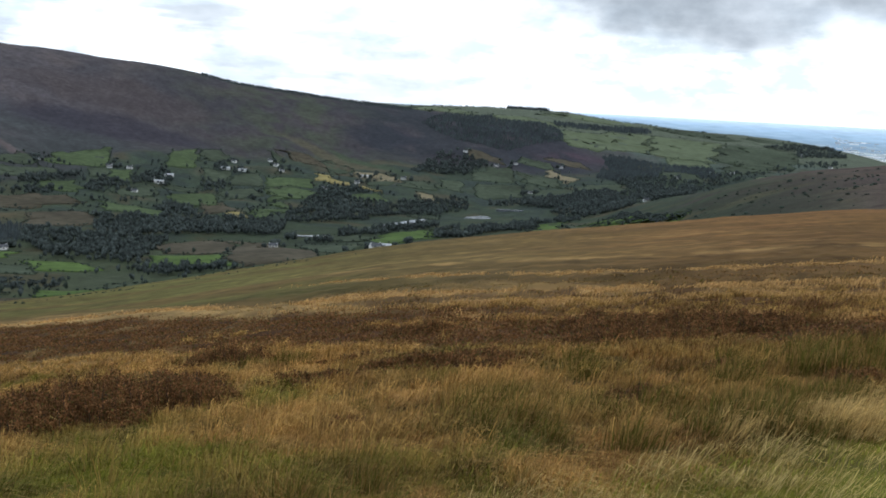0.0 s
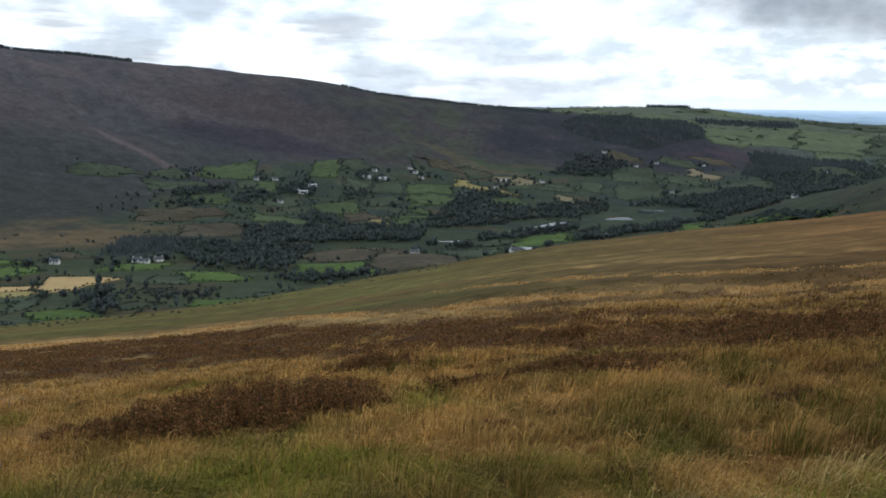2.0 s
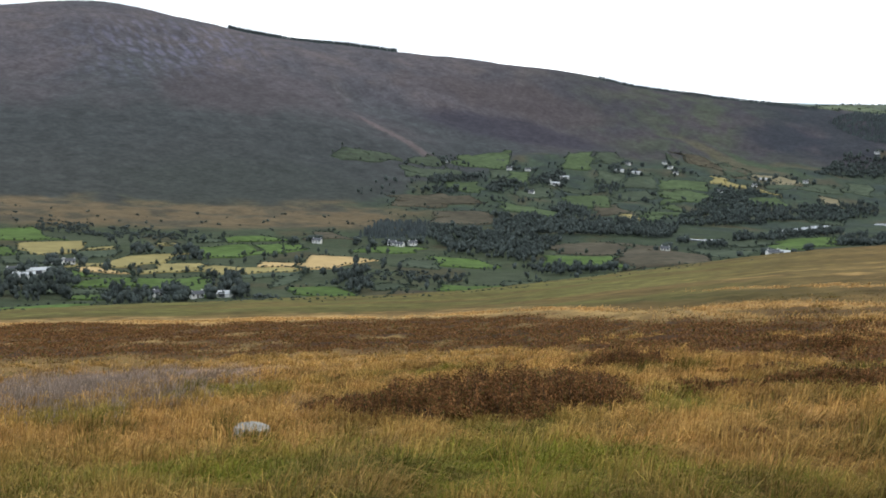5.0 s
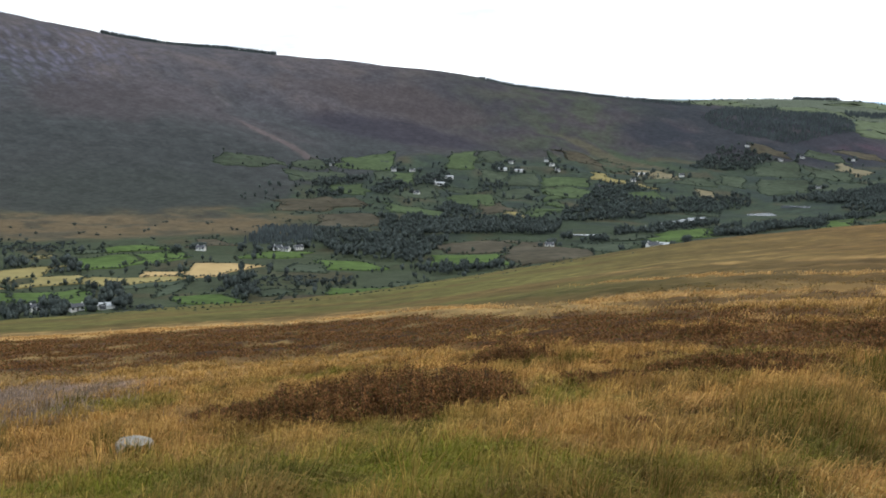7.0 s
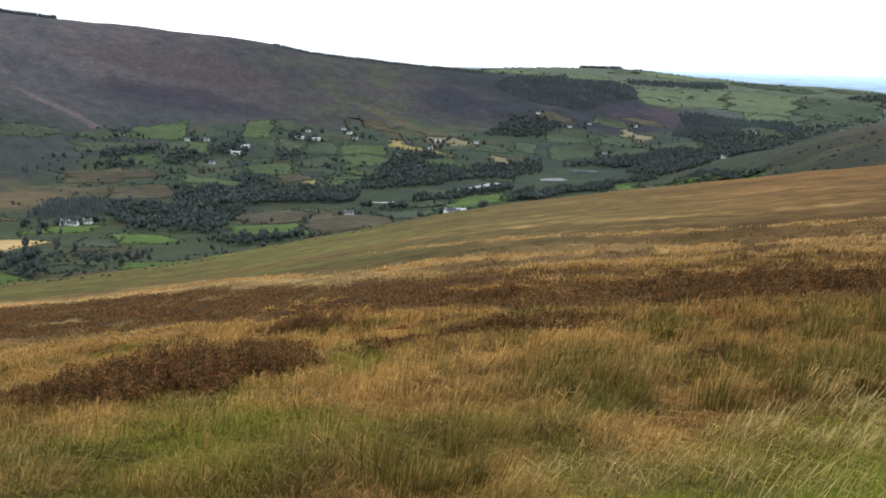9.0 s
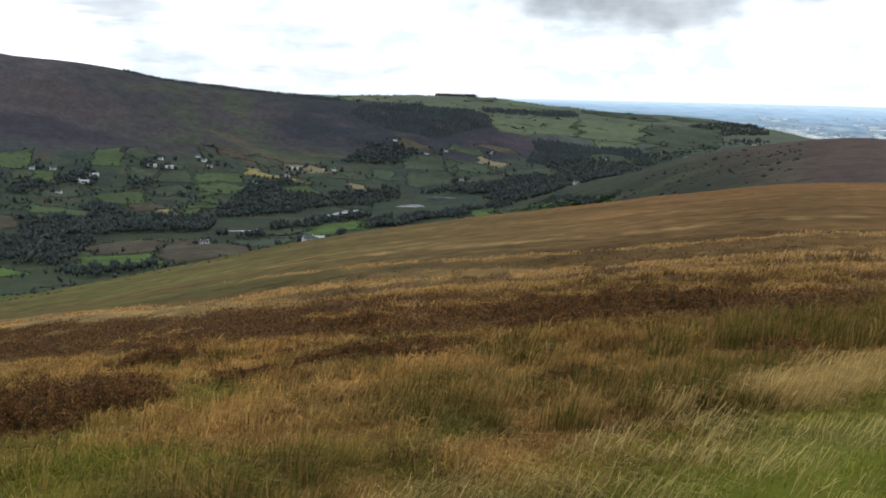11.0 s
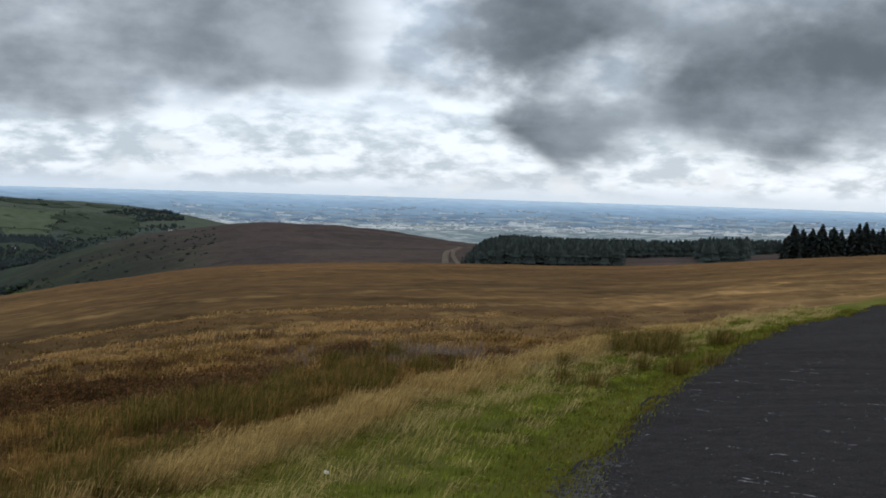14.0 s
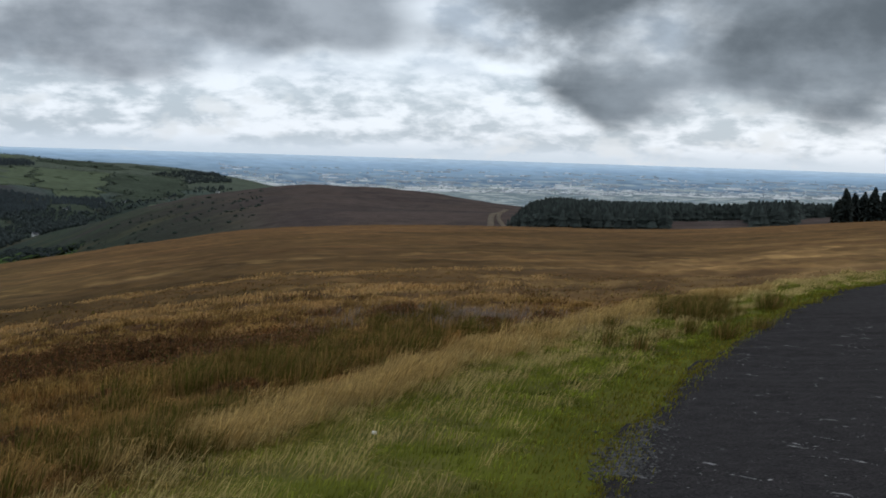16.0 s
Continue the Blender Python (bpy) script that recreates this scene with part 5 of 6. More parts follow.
def trunk_bm(h, r0, r1):
    bm = bmesh.new()
    bmesh.ops.create_cone(bm, cap_ends=True, segments=8, radius1=r0, radius2=r1, depth=h, matrix=Matrix.Translation((0, 0, h / 2)))
    return bm


def roadside_spruces():
    kinds = []
    for k in range(3):
        root = new("spruce_tree")
        tagged(root, "tall dark spruce tree in a clump on the moor", "tree", "spruces by the road")
        crown = new("crown", spruce_mesh(40 + k))
        crown.parent = root
        part("trunk", trunk_bm(0.95, 0.018, 0.003), M_BARK, root)
        kinds.append(root)
    spots = [(b, rng.uniform(282, 312)) for b in np.concatenate([np.linspace(51.6, 54.3, 24), np.linspace(54.7, 59.5, 46)])]
    for i, (b, r) in enumerate(spots):
        b += rng.uniform(-0.08, 0.08)
        x, y, z = on_land(b, r)
        h = rng.uniform(6.6, 9.6)
        m = pose(x, y, z - 0.2, rng.uniform(-2, 2), rng.uniform(-2, 2), rng.uniform(0, 360)) @ Matrix.Diagonal((h * 1.5, h * 1.5, h, 1))
        if i < 3:
            kinds[i].matrix_basis = m
        else:
            t = copy_thing(kinds[i % 3], Matrix())
            t.matrix_basis = m


roadside_spruces()

# ---- houses ----


def house(length, width, wall_h, roof_h, walls, roof, label, windows=3):
    root = new("house")
    tagged(root, label, "house", "houses in the valley")
    l, w = length / 2, width / 2
    bm = bmesh.new()
    a = [bm.verts.new(p) for p in ((-l, -w, -1.5), (l, -w, -1.5), (l, w, -1.5), (-l, w, -1.5), (-l, -w, wall_h), (l, -w, wall_h), (l, w, wall_h), (-l, w, wall_h), (-l, 0, wall_h + roof_h), (l, 0, wall_h + roof_h))]
    for q in ((0, 1, 5, 4), (2, 3, 7, 6), (1, 2, 6, 9, 5), (3, 0, 4, 8, 7), (3, 2, 1, 0)):
        bm.faces.new([a[i] for i in q])
    part("wall", bm, walls, root)
    bm = bmesh.new()
    o, t = 0.35, 0.22
    prof = [(-w - o, wall_h - o * roof_h / w), (0, wall_h + roof_h), (w + o, wall_h - o * roof_h / w)]
    ends = []
    for x in (-l - o, l + o):
        ends.append([bm.verts.new((x, y, z + 0.02)) for y, z in prof] + [bm.verts.new((x, y, z + t)) for y, z in reversed(prof)])
    for i in range(6):
        bm.faces.new((ends[0][i], ends[0][(i + 1) % 6], ends[1][(i + 1) % 6], ends[1][i]))
    for e in ends:
        bm.faces.new(e)
    bmesh.ops.recalc_face_normals(bm, faces=bm.faces[:])
    top = part("roof", bm, roof, root)
    if windows:
        for x in (-l + 0.6, l - 0.6):
            part("chimney", box(x - 0.45, -0.4, wall_h + roof_h - 0.6, x + 0.45, 0.4, wall_h + roof_h + 0.6), walls, top)
        for side in (-1, 1):
            for k in range(windows):
                x = -l + length * (k + 0.5) / windows
                if k == windows // 2:
                    part("door", box(x - 0.5, side * w - 0.06, 0, x + 0.5, side * w + 0.06, 2.1), M_DOOR, root)
                else:
                    pane = part("window", box(x - 0.6, side * w - 0.05, 1.0, x + 0.6, side * w + 0.05, 2.3), M_PANE, root)
                    part("window_sill", box(x - 0.7, side * w - 0.12, 0.88, x + 0.7, side * w + 0.12, 0.995), M_STONE, pane)
    else:
        part("door", box(-2, -w - 0.06, 0, 2, -w + 0.06, 3.2), M_SLATE, root)
    return root




def houses():
    first = {}
    for b, r, sort in HOUSES:
        x, y, z = on_land(b, r)
        turn = {"farm": 30 - b, "barn": -6 - b, "big": rng.uniform(-25, 25) - b}.get(sort, rng.uniform(-32, 32) - b)
        if sort not in first:
            if sort == "farm":
                ob = house(11, 6.5, 3.4, 2.4, M_RENDER, M_SLATE, "white farmhouse with slate roof at the moor's foot", 3)
            elif sort == "barn":
                ob = house(15, 5, 2.3, 1.6, M_RENDER, M_SHED, "low white barn with grey roof beside a farmhouse", 0)
            elif sort == "big":
                ob = house(17, 7, 3.0, 1.5, M_RENDER, M_SHED, "long white farm building with grey sheeted roof", 0)
            else:
                ob = house(8.6, 5.0, 2.5, 1.6, M_RENDER, M_SLATE, "white cottage with dark slate roof among trees", 3)
            first[sort] = ob
            ob.matrix_basis = pose(x, y, z + 0.6, 0, 0, turn)
        else:
            ob = copy_thing(first[sort], pose(x, y, z + 0.6, 0, 0, turn))


houses()

# ---- town on the lowland ----


def town():
    n = 3600
    b, r = rng.uniform(19.5, 58, n), 3380 + 1050 * rng.random(n) ** 1.9
    keep = fbm(b * 22, r * 0.5, 120, 4, 1.0) + 0.25 * (1 - ramp(r, 3500, 4300)) > 0.02
    b, r = b[keep], r[keep]
    n = len(b)
    v = np.array([(x, y, z) for z in (0, 1) for x, y in ((-.5, -.5), (.5, -.5), (.5, .5), (-.5, .5))], float)
    f = np.array([(0, 1, 5, 4), (1, 2, 6, 5), (2, 3, 7, 6), (3, 0, 4, 7), (4, 5, 6, 7)])
    size = rng.gamma(0.7, 6.0, n) + 2.2
    sc = np.stack([size * rng.uniform(1, 3.4, n), size * 0.9, rng.uniform(1.6, 4.5, n)], -1)
    vv, ff = scatter(v, f, on_land(b, r, -0.4), sc, -np.radians(b) + rng.normal(0, 0.2, n))
    white = np.repeat(rng.random(n) < 0.2 + 0.4 * (r < 3700), 5)
    for mat, some, words in ((M_PALEBLOCK, white, "bright white sheds and houses of a town on the plain"), (M_DULLBLOCK, ~white, "dull grey-blue roofs of a town on the plain")):
        tagged(new("town", fast_mesh("town", vv, [ff[some]], mat, smooth=False)), words, "town", kind="stuff")
    x, y, z = on_land(37.75, 3700.0)
    root = tagged(new("factory"), "large white factory on the plain beyond the forest", "factory")
    root.matrix_basis = pose(x, y, z - 1, 0, 0, -37.75)
    part("hall", box(-27, -15, 0, 0, 15, 16, 0.4), M_PALEBLOCK, root)
    part("annex", box(0.2, -12, 0, 76, 12, 7.5, 0.3), M_PALEBLOCK, root)
    part("chimney", box(24, -3, 7, 28, 1, 18, 0.3), M_PALEBLOCK, root)


town()


def moor_track():
    """The pale gravel track that loops up the shoulder beside the forest."""
    for line, w in (([(34.0, 345), (34.1, 450), (34.0, 560), (34.0, 650), (34.3, 730), (34.8, 800)], 3.6), ([(35.6, 345), (35.1, 480), (34.7, 580), (34.4, 660), (34.5, 730)], 2.4)):
        b, r = np.array(line, float).T
        k = np.linspace(0, len(b) - 1, 60)
        bb, rr = by_bearing(np.arange(len(b)), b, k), by_bearing(np.arange(len(b)), r, k)
        x, y = xy(bb, rr)
        dx, dy = np.gradient(x), np.gradient(y)
        d = np.hypot(dx, dy)
        cols = [on_land_xy(x + dy / d * o, y - dx / d * o, 0.5 if abs(o) < w / 2 else -0.6) for o in (-w / 2 - 0.3, -w / 2 + 0.01, 0, w / 2 - 0.01, w / 2 + 0.3)]
        P = np.stack(cols, 1)
        i, j = np.meshgrid(np.arange(59), np.arange(4), indexing="ij")
        f = np.stack([i * 5 + j, i * 5 + j + 1, (i + 1) * 5 + j + 1, (i + 1) * 5 + j], -1).reshape(-1, 4)[:, ::-1]
        tagged(new("track", fast_mesh("track", P.reshape(-1, 3), [f], M_TRACK)), "pale gravel track climbing the heath shoulder", "track", kind="structure")


moor_track()

# ---- grass, rushes and heather by the road ----


def blades(base, height, width, lean, bend, tint, tip):
    """Bent blades as joined strips: base (n,3), height, width, lean direction (n,2), bend (0..1), colours at foot and tip."""
    n = len(base)
    a = rng.uniform(0, 6.283, n)
    side = np.stack([np.cos(a), np.sin(a), 0 * a], -1) * (width / 2)[:, None]
    lean3 = np.hstack([lean, np.zeros((n, 1))])
    up = np.array((0, 0, 1.0))
    mid = base + up * (height * 0.6)[:, None] + lean3 * (height * bend * 0.35)[:, None]
    end = base + up * (height * (1 - 0.52 * bend))[:, None] + lean3 * (height * bend)[:, None]
    v = np.stack([base - side, base + side, mid + side * 0.75, mid - side * 0.75, end], 1).reshape(-1, 3)
    k = (np.arange(n) * 5)[:, None]
    quad = k + np.array([[0, 1, 2, 3]])
    tri = k + np.array([[3, 2, 4]])
    # each blade is three quarters of its tint at the foot
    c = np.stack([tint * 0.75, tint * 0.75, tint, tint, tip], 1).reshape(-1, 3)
    return v, quad, tri, c


WIND = np.array((0.8, -0.25))


def tuft_points(n, r0, r1, power, b0=-47, b1=60):
    b = rng.uniform(b0, b1, n)
    r = r0 + (r1 - r0) * rng.random(n) ** power
    return b, r


def blade_cover(name, label, centres_n, per, r0, r1, power, height, spread, grow):
    b, r = tuft_points(centres_n, r0, r1, power)
    x, y = xy(b, r)
    d = off_road(x, y)
    heath = heather_share(b, r, x, y)
    keep = (d > 0.1) & (rng.random(len(b)) > heath * 0.96)
    b, r, x, y, d, heath = b[keep], r[keep], x[keep], y[keep], d[keep], heath[keep]
    n = len(b)
    tone = cover(b, r)
    patch, lush = fbm(x, y, 1.5, 3, 8.8) + 0.35 * rng.standard_normal(n) * 0.6, 1 - ramp(d, 1.6, 2.9)
    near = ramp(30 - r, 0, 12) * (1 - lush) * (1 - 0.8 * ramp(tone[:, 1] / tone[:, 0], 0.82, 0.98))
    tone = blend(tone, (0.49, 0.29, 0.1), ramp(patch, 0.15, 0.45) * near * 0.5 * (1 - ramp(r, 11, 15)))
    tone = blend(tone, (0.13, 0.075, 0.025), ramp(-patch, 0.2, 0.5) * near * 0.6)
    clump = fbm(x, y, 0.8, 3, 2.2) + 0.4 * fbm(x, y, 2.6, 2, 7.2)
    # hollows between clumps: shorter blades, and shade painted in as dark brown
    gap = ramp(-clump, 0.08, 0.42) * (1 - lush) * (1 - ramp(r, 13, 17))
    tone = blend(tone * (1 + 0.3 * clump * (1 - lush))[:, None], (0.085, 0.062, 0.022), gap * 0.62)
    tall = np.clip(0.7 + 1.0 * fbm(x, y, 1.6, 3, 3.0) + 0.2 * rng.standard_normal(n), 0.55, 1.7) * (1 - 0.8 * lush) * (1 - 0.3 * gap)
    m = n * per
    i = np.repeat(np.arange(n), per)
    ang, rad = rng.uniform(0, 6.283, m), np.abs(rng.normal(0, spread, m)) * (1 + r[i] * 0.02)
    bx, by = x[i] + rad * np.cos(ang), y[i] + rad * np.sin(ang)
    base = on_land_xy(bx, by, -0.02)
    h = height * tall[i] * rng.uniform(0.55, 1.15, m) * (1 - 0.6 * ramp(r[i], 18, 31))
    w = (0.0026 + 0.00062 * r[i]) * rng.uniform(0.7, 1.3, m) * grow
    lean = 0.65 * WIND + 1.0 * np.stack([np.cos(ang), np.sin(ang)], -1) * rng.uniform(0, 1, (m, 1)) + 0.25 * rng.standard_normal((m, 2))
    lean = lean + (0.45 * rng.standard_normal((n, 2)))[i]
    bend = np.clip(rng.normal(0.95, 0.3, m), 0.1, 1.4)
    t = tone[i]
    pick = rng.random(m)[:, None]
    straw = np.array((0.43, 0.27, 0.105))
    green = (t[:, 1] / t[:, 0] > 0.88)[:, None]
    t = np.where(pick < np.where(green | (r[i] > 14)[:, None], 0.08, 0.2), t * 0.45 + straw * 0.55, t) * rng.uniform(0.7, 1.3, (m, 1))
    t = np.where(pick > 0.86, t * 0.5 + np.array((0.10, 0.125, 0.012)) * 0.5, t)
    tip = t * 0.85 + straw * 0.2 * (1 - heath[i])[:, None]
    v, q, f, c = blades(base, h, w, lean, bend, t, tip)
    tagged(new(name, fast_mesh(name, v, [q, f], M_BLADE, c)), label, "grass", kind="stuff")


blade_cover("grass", "wind-bent straw and green moor grass by the road", 25000, 13, 3.4, 17, 0.78, 0.16, 0.065, 0.8)
blade_cover("grass", "short dense moor grass beside the road", 19000, 8, 2.6, 8.5, 0.8, 0.085, 0.07, 1.15)
blade_cover("grass", "tangled moor grass at the edge of the verge", 5200, 14, 2.8, 5.6, 1.0, 0.15, 0.07, 0.8)
blade_cover("grass", "dry straw-coloured moor grass on the slope", 19000, 7, 15, 33, 1.1, 0.11, 0.16, 1.2)


def verge():
    """Short green turf and pale nodding seed stems beside the road."""
    n = 130000
    s = 27 + 46 * rng.random(n) ** 1.15
    d = rng.uniform(0.0, 2.7, n)
    d = np.where(rng.random(n) < 0.07, rng.normal(-0.02, 0.07, n), d)
    px, py, nx, ny = edge_at(s)
    x, y = px + nx * d, py + ny * d
    base = on_land_xy(x, y, -0.01)
    r = np.hypot(x, y)
    base[:, 2] += np.where(d < 0.06, 0.02 + 0.004 * r, 0)
    clump = fbm(x, y, 1.1, 3, 2.0)
    seed = (ramp(clump + 0.3 * (d - 1.0), 0.08, 0.42) * 0.7 > rng.random(n)) & (d > 0.7) & (r > 4.0)
    h = np.where(seed, rng.uniform(0.08, 0.22, n), rng.uniform(0.025, 0.075, n) * (0.8 + 0.2 * ramp(d, 0.1, 0.8)))
    w = (0.0026 + 0.00055 * r) * np.where(seed, 0.5, 1.3)
    green = np.array((0.19, 0.21, 0.026)) * rng.uniform(0.75, 1.25, (n, 1)) * (1 + 0.65 * fbm(x, y, 0.8, 3, 6.0))[:, None]
    pale = (ramp(d, 0.9, 2.2) * ramp(fbm(x, y, 1.3, 3, 9.0), -0.5, 0.3) * 0.6)[:, None]
    green = green * (1 - pale) + np.array((0.30, 0.255, 0.065)) * pale
    moss = (rng.random((n, 1)) < ramp(0.9 - d, 0, 0.7)[:, None] * 0.8)
    green = np.where(moss, np.array((0.18, 0.155, 0.022)) * rng.uniform(0.8, 1.2, (n, 1)), green)
    t = np.where(seed[:, None], np.array((0.6, 0.45, 0.18)) * rng.uniform(0.7, 1.2, (n, 1)), green)
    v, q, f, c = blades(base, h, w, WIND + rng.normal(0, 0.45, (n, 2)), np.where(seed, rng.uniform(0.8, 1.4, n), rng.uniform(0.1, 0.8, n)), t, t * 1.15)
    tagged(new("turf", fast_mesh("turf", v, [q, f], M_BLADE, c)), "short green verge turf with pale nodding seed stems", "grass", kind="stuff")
    # taller pale stems where the turf meets the moor
    k = 2600
    s, d = 27 + 40 * rng.random(k) ** 1.2, rng.normal(2.6, 0.22, k)
    px, py, nx, ny = edge_at(s)
    cx, cy = px + nx * d, py + ny * d
    ok = (fbm(cx, cy, 2.1, 3, 4.0) > -0.2) & (np.hypot(cx, cy) > 6.2)
    cx, cy = cx[ok], cy[ok]
    i = np.repeat(np.arange(len(cx)), 26)
    n = len(i)
    x, y = cx[i] + rng.normal(0, 0.06, n), cy[i] + rng.normal(0, 0.06, n)
    r = np.hypot(x, y)
    t = np.array((0.6, 0.41, 0.15)) * rng.uniform(0.55, 1.2, (n, 1))
    v, q, f, c = blades(on_land_xy(x, y, -0.02), rng.uniform(0.14, 0.36, n), (0.0013 + 0.0004 * r) * rng.uniform(0.7, 1.3, n), WIND * 1.1 + rng.normal(0, 0.35, (n, 2)), rng.uniform(0.5, 1.15, n), t, t * 1.2)
    tagged(new("seed_grass", fast_mesh("seed_grass", v, [q, f], M_BLADE, c)), "pale straw seed grass bent by wind along the verge", "grass", kind="stuff")


verge()


def tussocks():
    """Arching straw tussocks that stand out of the short grass."""
    b, r = tuft_points(9000, 4.2, 21, 0.9, -47, 40)
    x, y = xy(b, r)
    d = off_road(x, y)
    keep = (d > 3.2) & (heather_share(b, r, x, y) < 0.3) & (fbm(x, y, 1.9, 3, 5.5) + 0.5 * rng.standard_normal(len(b)) * 0.4 > 0.02)
    b, r, x, y = b[keep], r[keep], x[keep], y[keep]
    tone = cover(b, r)
    dry = tone[:, 1] / tone[:, 0] + 0.12 * rng.standard_normal(len(b)) < 0.86
    b, r, x, y, tone = b[dry], r[dry], x[dry], y[dry], tone[dry]
    n, per = len(b), 32
    tone = blend(tone, (0.52, 0.33, 0.1), 0.25 + 0.5 * rng.random(n)) * rng.uniform(0.75, 1.15, (n, 1))
    high = rng.uniform(0.13, 0.3, n) * (1 - 0.35 * ramp(r, 8, 20))
    i = np.repeat(np.arange(n), per)
    m = len(i)
    ang = rng.uniform(0, 6.283, m)
    out = np.stack([np.cos(ang), np.sin(ang)], -1)
    rad = np.abs(rng.normal(0, 0.06, m))
    base = on_land_xy(x[i] + rad * out[:, 0], y[i] + rad * out[:, 1], -0.02)
    lean = out * rng.uniform(0.2, 1.0, (m, 1)) + 0.55 * WIND
    t = tone[i] * rng.uniform(0.65, 1.3, (m, 1))
    v, q, f, c = blades(base, high[i] * rng.uniform(0.6, 1.2, m), (0.0022 + 0.00045 * r[i]) * rng.uniform(0.7, 1.3, m), lean, rng.uniform(0.5, 1.2, m), t, t * 1.15)
    tagged(new("tussock_grass", fast_mesh("tussock_grass", v, [q, f], M_BLADE, c)), "arching pale straw tussocks on the moor", "grass", kind="stuff")


tussocks()


def straw_rows():
    """Taller dead grass standing in long rows across the moor."""
    for k, (deep, share, at) in enumerate(ROWS[:4]):
        n = int(26000 * share)
        b = rng.uniform(-46, 36, n)
        r = row_range(at, b) * (1 + 0.45 * deep * rng.standard_normal(n))
        x, y = xy(b, r)
        keep = (fbm(b, 0 * b + at[5], 9, 4, 2.0) + 0.25 * rng.standard_normal(n) > -0.25) & (off_road(x, y) > 3) & (rng.random(n) < row_share(k, b))
        b, r, x, y = b[keep], r[keep], x[keep], y[keep]
        n = len(b)
        t = np.array((0.52, 0.325, 0.13)) * rng.uniform(0.7, 1.2, (n, 1))
        v, q, f, c = blades(on_land_xy(x, y, -0.02), rng.uniform(0.06, 0.15, n), (0.002 + 0.0008 * r) * rng.uniform(0.7, 1.3, n), WIND * 0.7 + rng.normal(0, 0.4, (n, 2)), rng.uniform(0.3, 1.0, n), t, t * 1.1)
        tagged(new("straw_grass", fast_mesh("straw_grass", v, [q, f], M_BLADE, c)), "long row of pale dead grass across the moor", "grass", kind="stuff")


straw_rows()


def dead_stalks():
    """Bleached lilac-grey dead stalks in thin stands."""
    b = np.concatenate([rng.normal(-41, 3.4, 1700), rng.normal(33, 3.2, 420)])
    r = np.concatenate([rng.normal(14.5, 1.3, 1700), rng.normal(16.6, 0.8, 420)])
    x, y = xy(b, r)
    i = np.repeat(np.arange(len(b)), 9)
    m = len(i)
    base = on_land_xy(x[i] + rng.normal(0, 0.06, m), y[i] + rng.normal(0, 0.06, m), -0.02)
    t = np.array((0.31, 0.24, 0.19)) * rng.uniform(0.55, 1.3, (m, 1))
    v, q, f, c = blades(base, rng.uniform(0.08, 0.3, m), 0.0075 * rng.uniform(0.6, 1.3, m), 0.5 * WIND + rng.normal(0, 0.5, (m, 2)), rng.uniform(0.2, 0.9, m), t, t * 1.1)
    tagged(new("dead_stalks", fast_mesh("dead_stalks", v, [q, f], M_BLADE, c)), "bleached lilac-grey dead stalks standing in grass", "grass", kind="stuff")


dead_stalks()


def rush_stems(seed, n, dry):
    g = np.random.default_rng(seed)
    a, rad = g.uniform(0, 6.283, n), np.abs(g.normal(0, 0.13, n))
    base = np.stack([rad * np.cos(a), rad * np.sin(a), np.full(n, -0.04)], -1)
    lean = np.stack([np.cos(a), np.sin(a)], -1) * g.uniform(0.1, 0.9, (n, 1)) + WIND * 0.6
    h = g.uniform(0.26, 0.52, n)
    tint = np.array((0.30, 0.18, 0.06) if dry else (0.118, 0.11, 0.02)) * g.uniform(0.6, 1.35, (n, 1))
    tip = tint * 0.6 + np.array((0.16, 0.10, 0.04)) * 0.5
    v, q, f, c = blades(base, h, g.uniform(0.004, 0.008, n), lean, g.uniform(0.25, 0.9, n), tint, tip)
    return fast_mesh("dry_foliage" if dry else "green_foliage", v, [q, f], M_BLADE, c)


RUSHES = [(-39.7, 8.0), (-40.5, 7.8), (-42.9, 8.0), (-32.5, 7.0), (-31.8, 7.2), (-26.5, 7.9), (-8.4, 12.2), (-7.5, 12.4), (1.1, 7.0), (2.6, 6.4), (5.7, 6.6), (8.0, 9.4), (4.5, 6.6), (13.1, 6.9), (15.9, 6.7), (17.8, 6.8), (-7.5, 4.4), (-3.6, 4.6), (-4.2, 7.8), (-10.2, 13.2), (7.3, 9.9), (18.3, 6.6), (20.7, 6.9), (24.8, 10.9), (27, 11),
          (2.0, 7.6), (3.4, 7.3), (4.2, 7.9), (6.4, 7.5), (7.2, 7.1), (8.6, 7.4), (9.8, 7.0), (11.5, 7.3), (12.6, 7.6), (3.0, 8.2), (17.0, 7.2), (18.6, 7.3), (19.4, 6.9), (-6.6, 3.9), (-5.4, 3.9), (-4.2, 4.0), (-2.4, 4.1), (-7.6, 4.1), (7.6, 10.2), (8.4, 10.0),
          (14, 6.4), (10.8, 5.8), (6.3, 5.9), (-40.1, 9.5), (-38.7, 9.3), (-33.4, 9.0), (-34.5, 13.6), (44, 14.4), (45.2, 15.2), (41.2, 13.4), (48.9, 19.2), (22.5, 8.3), (19.5, 7.6)]


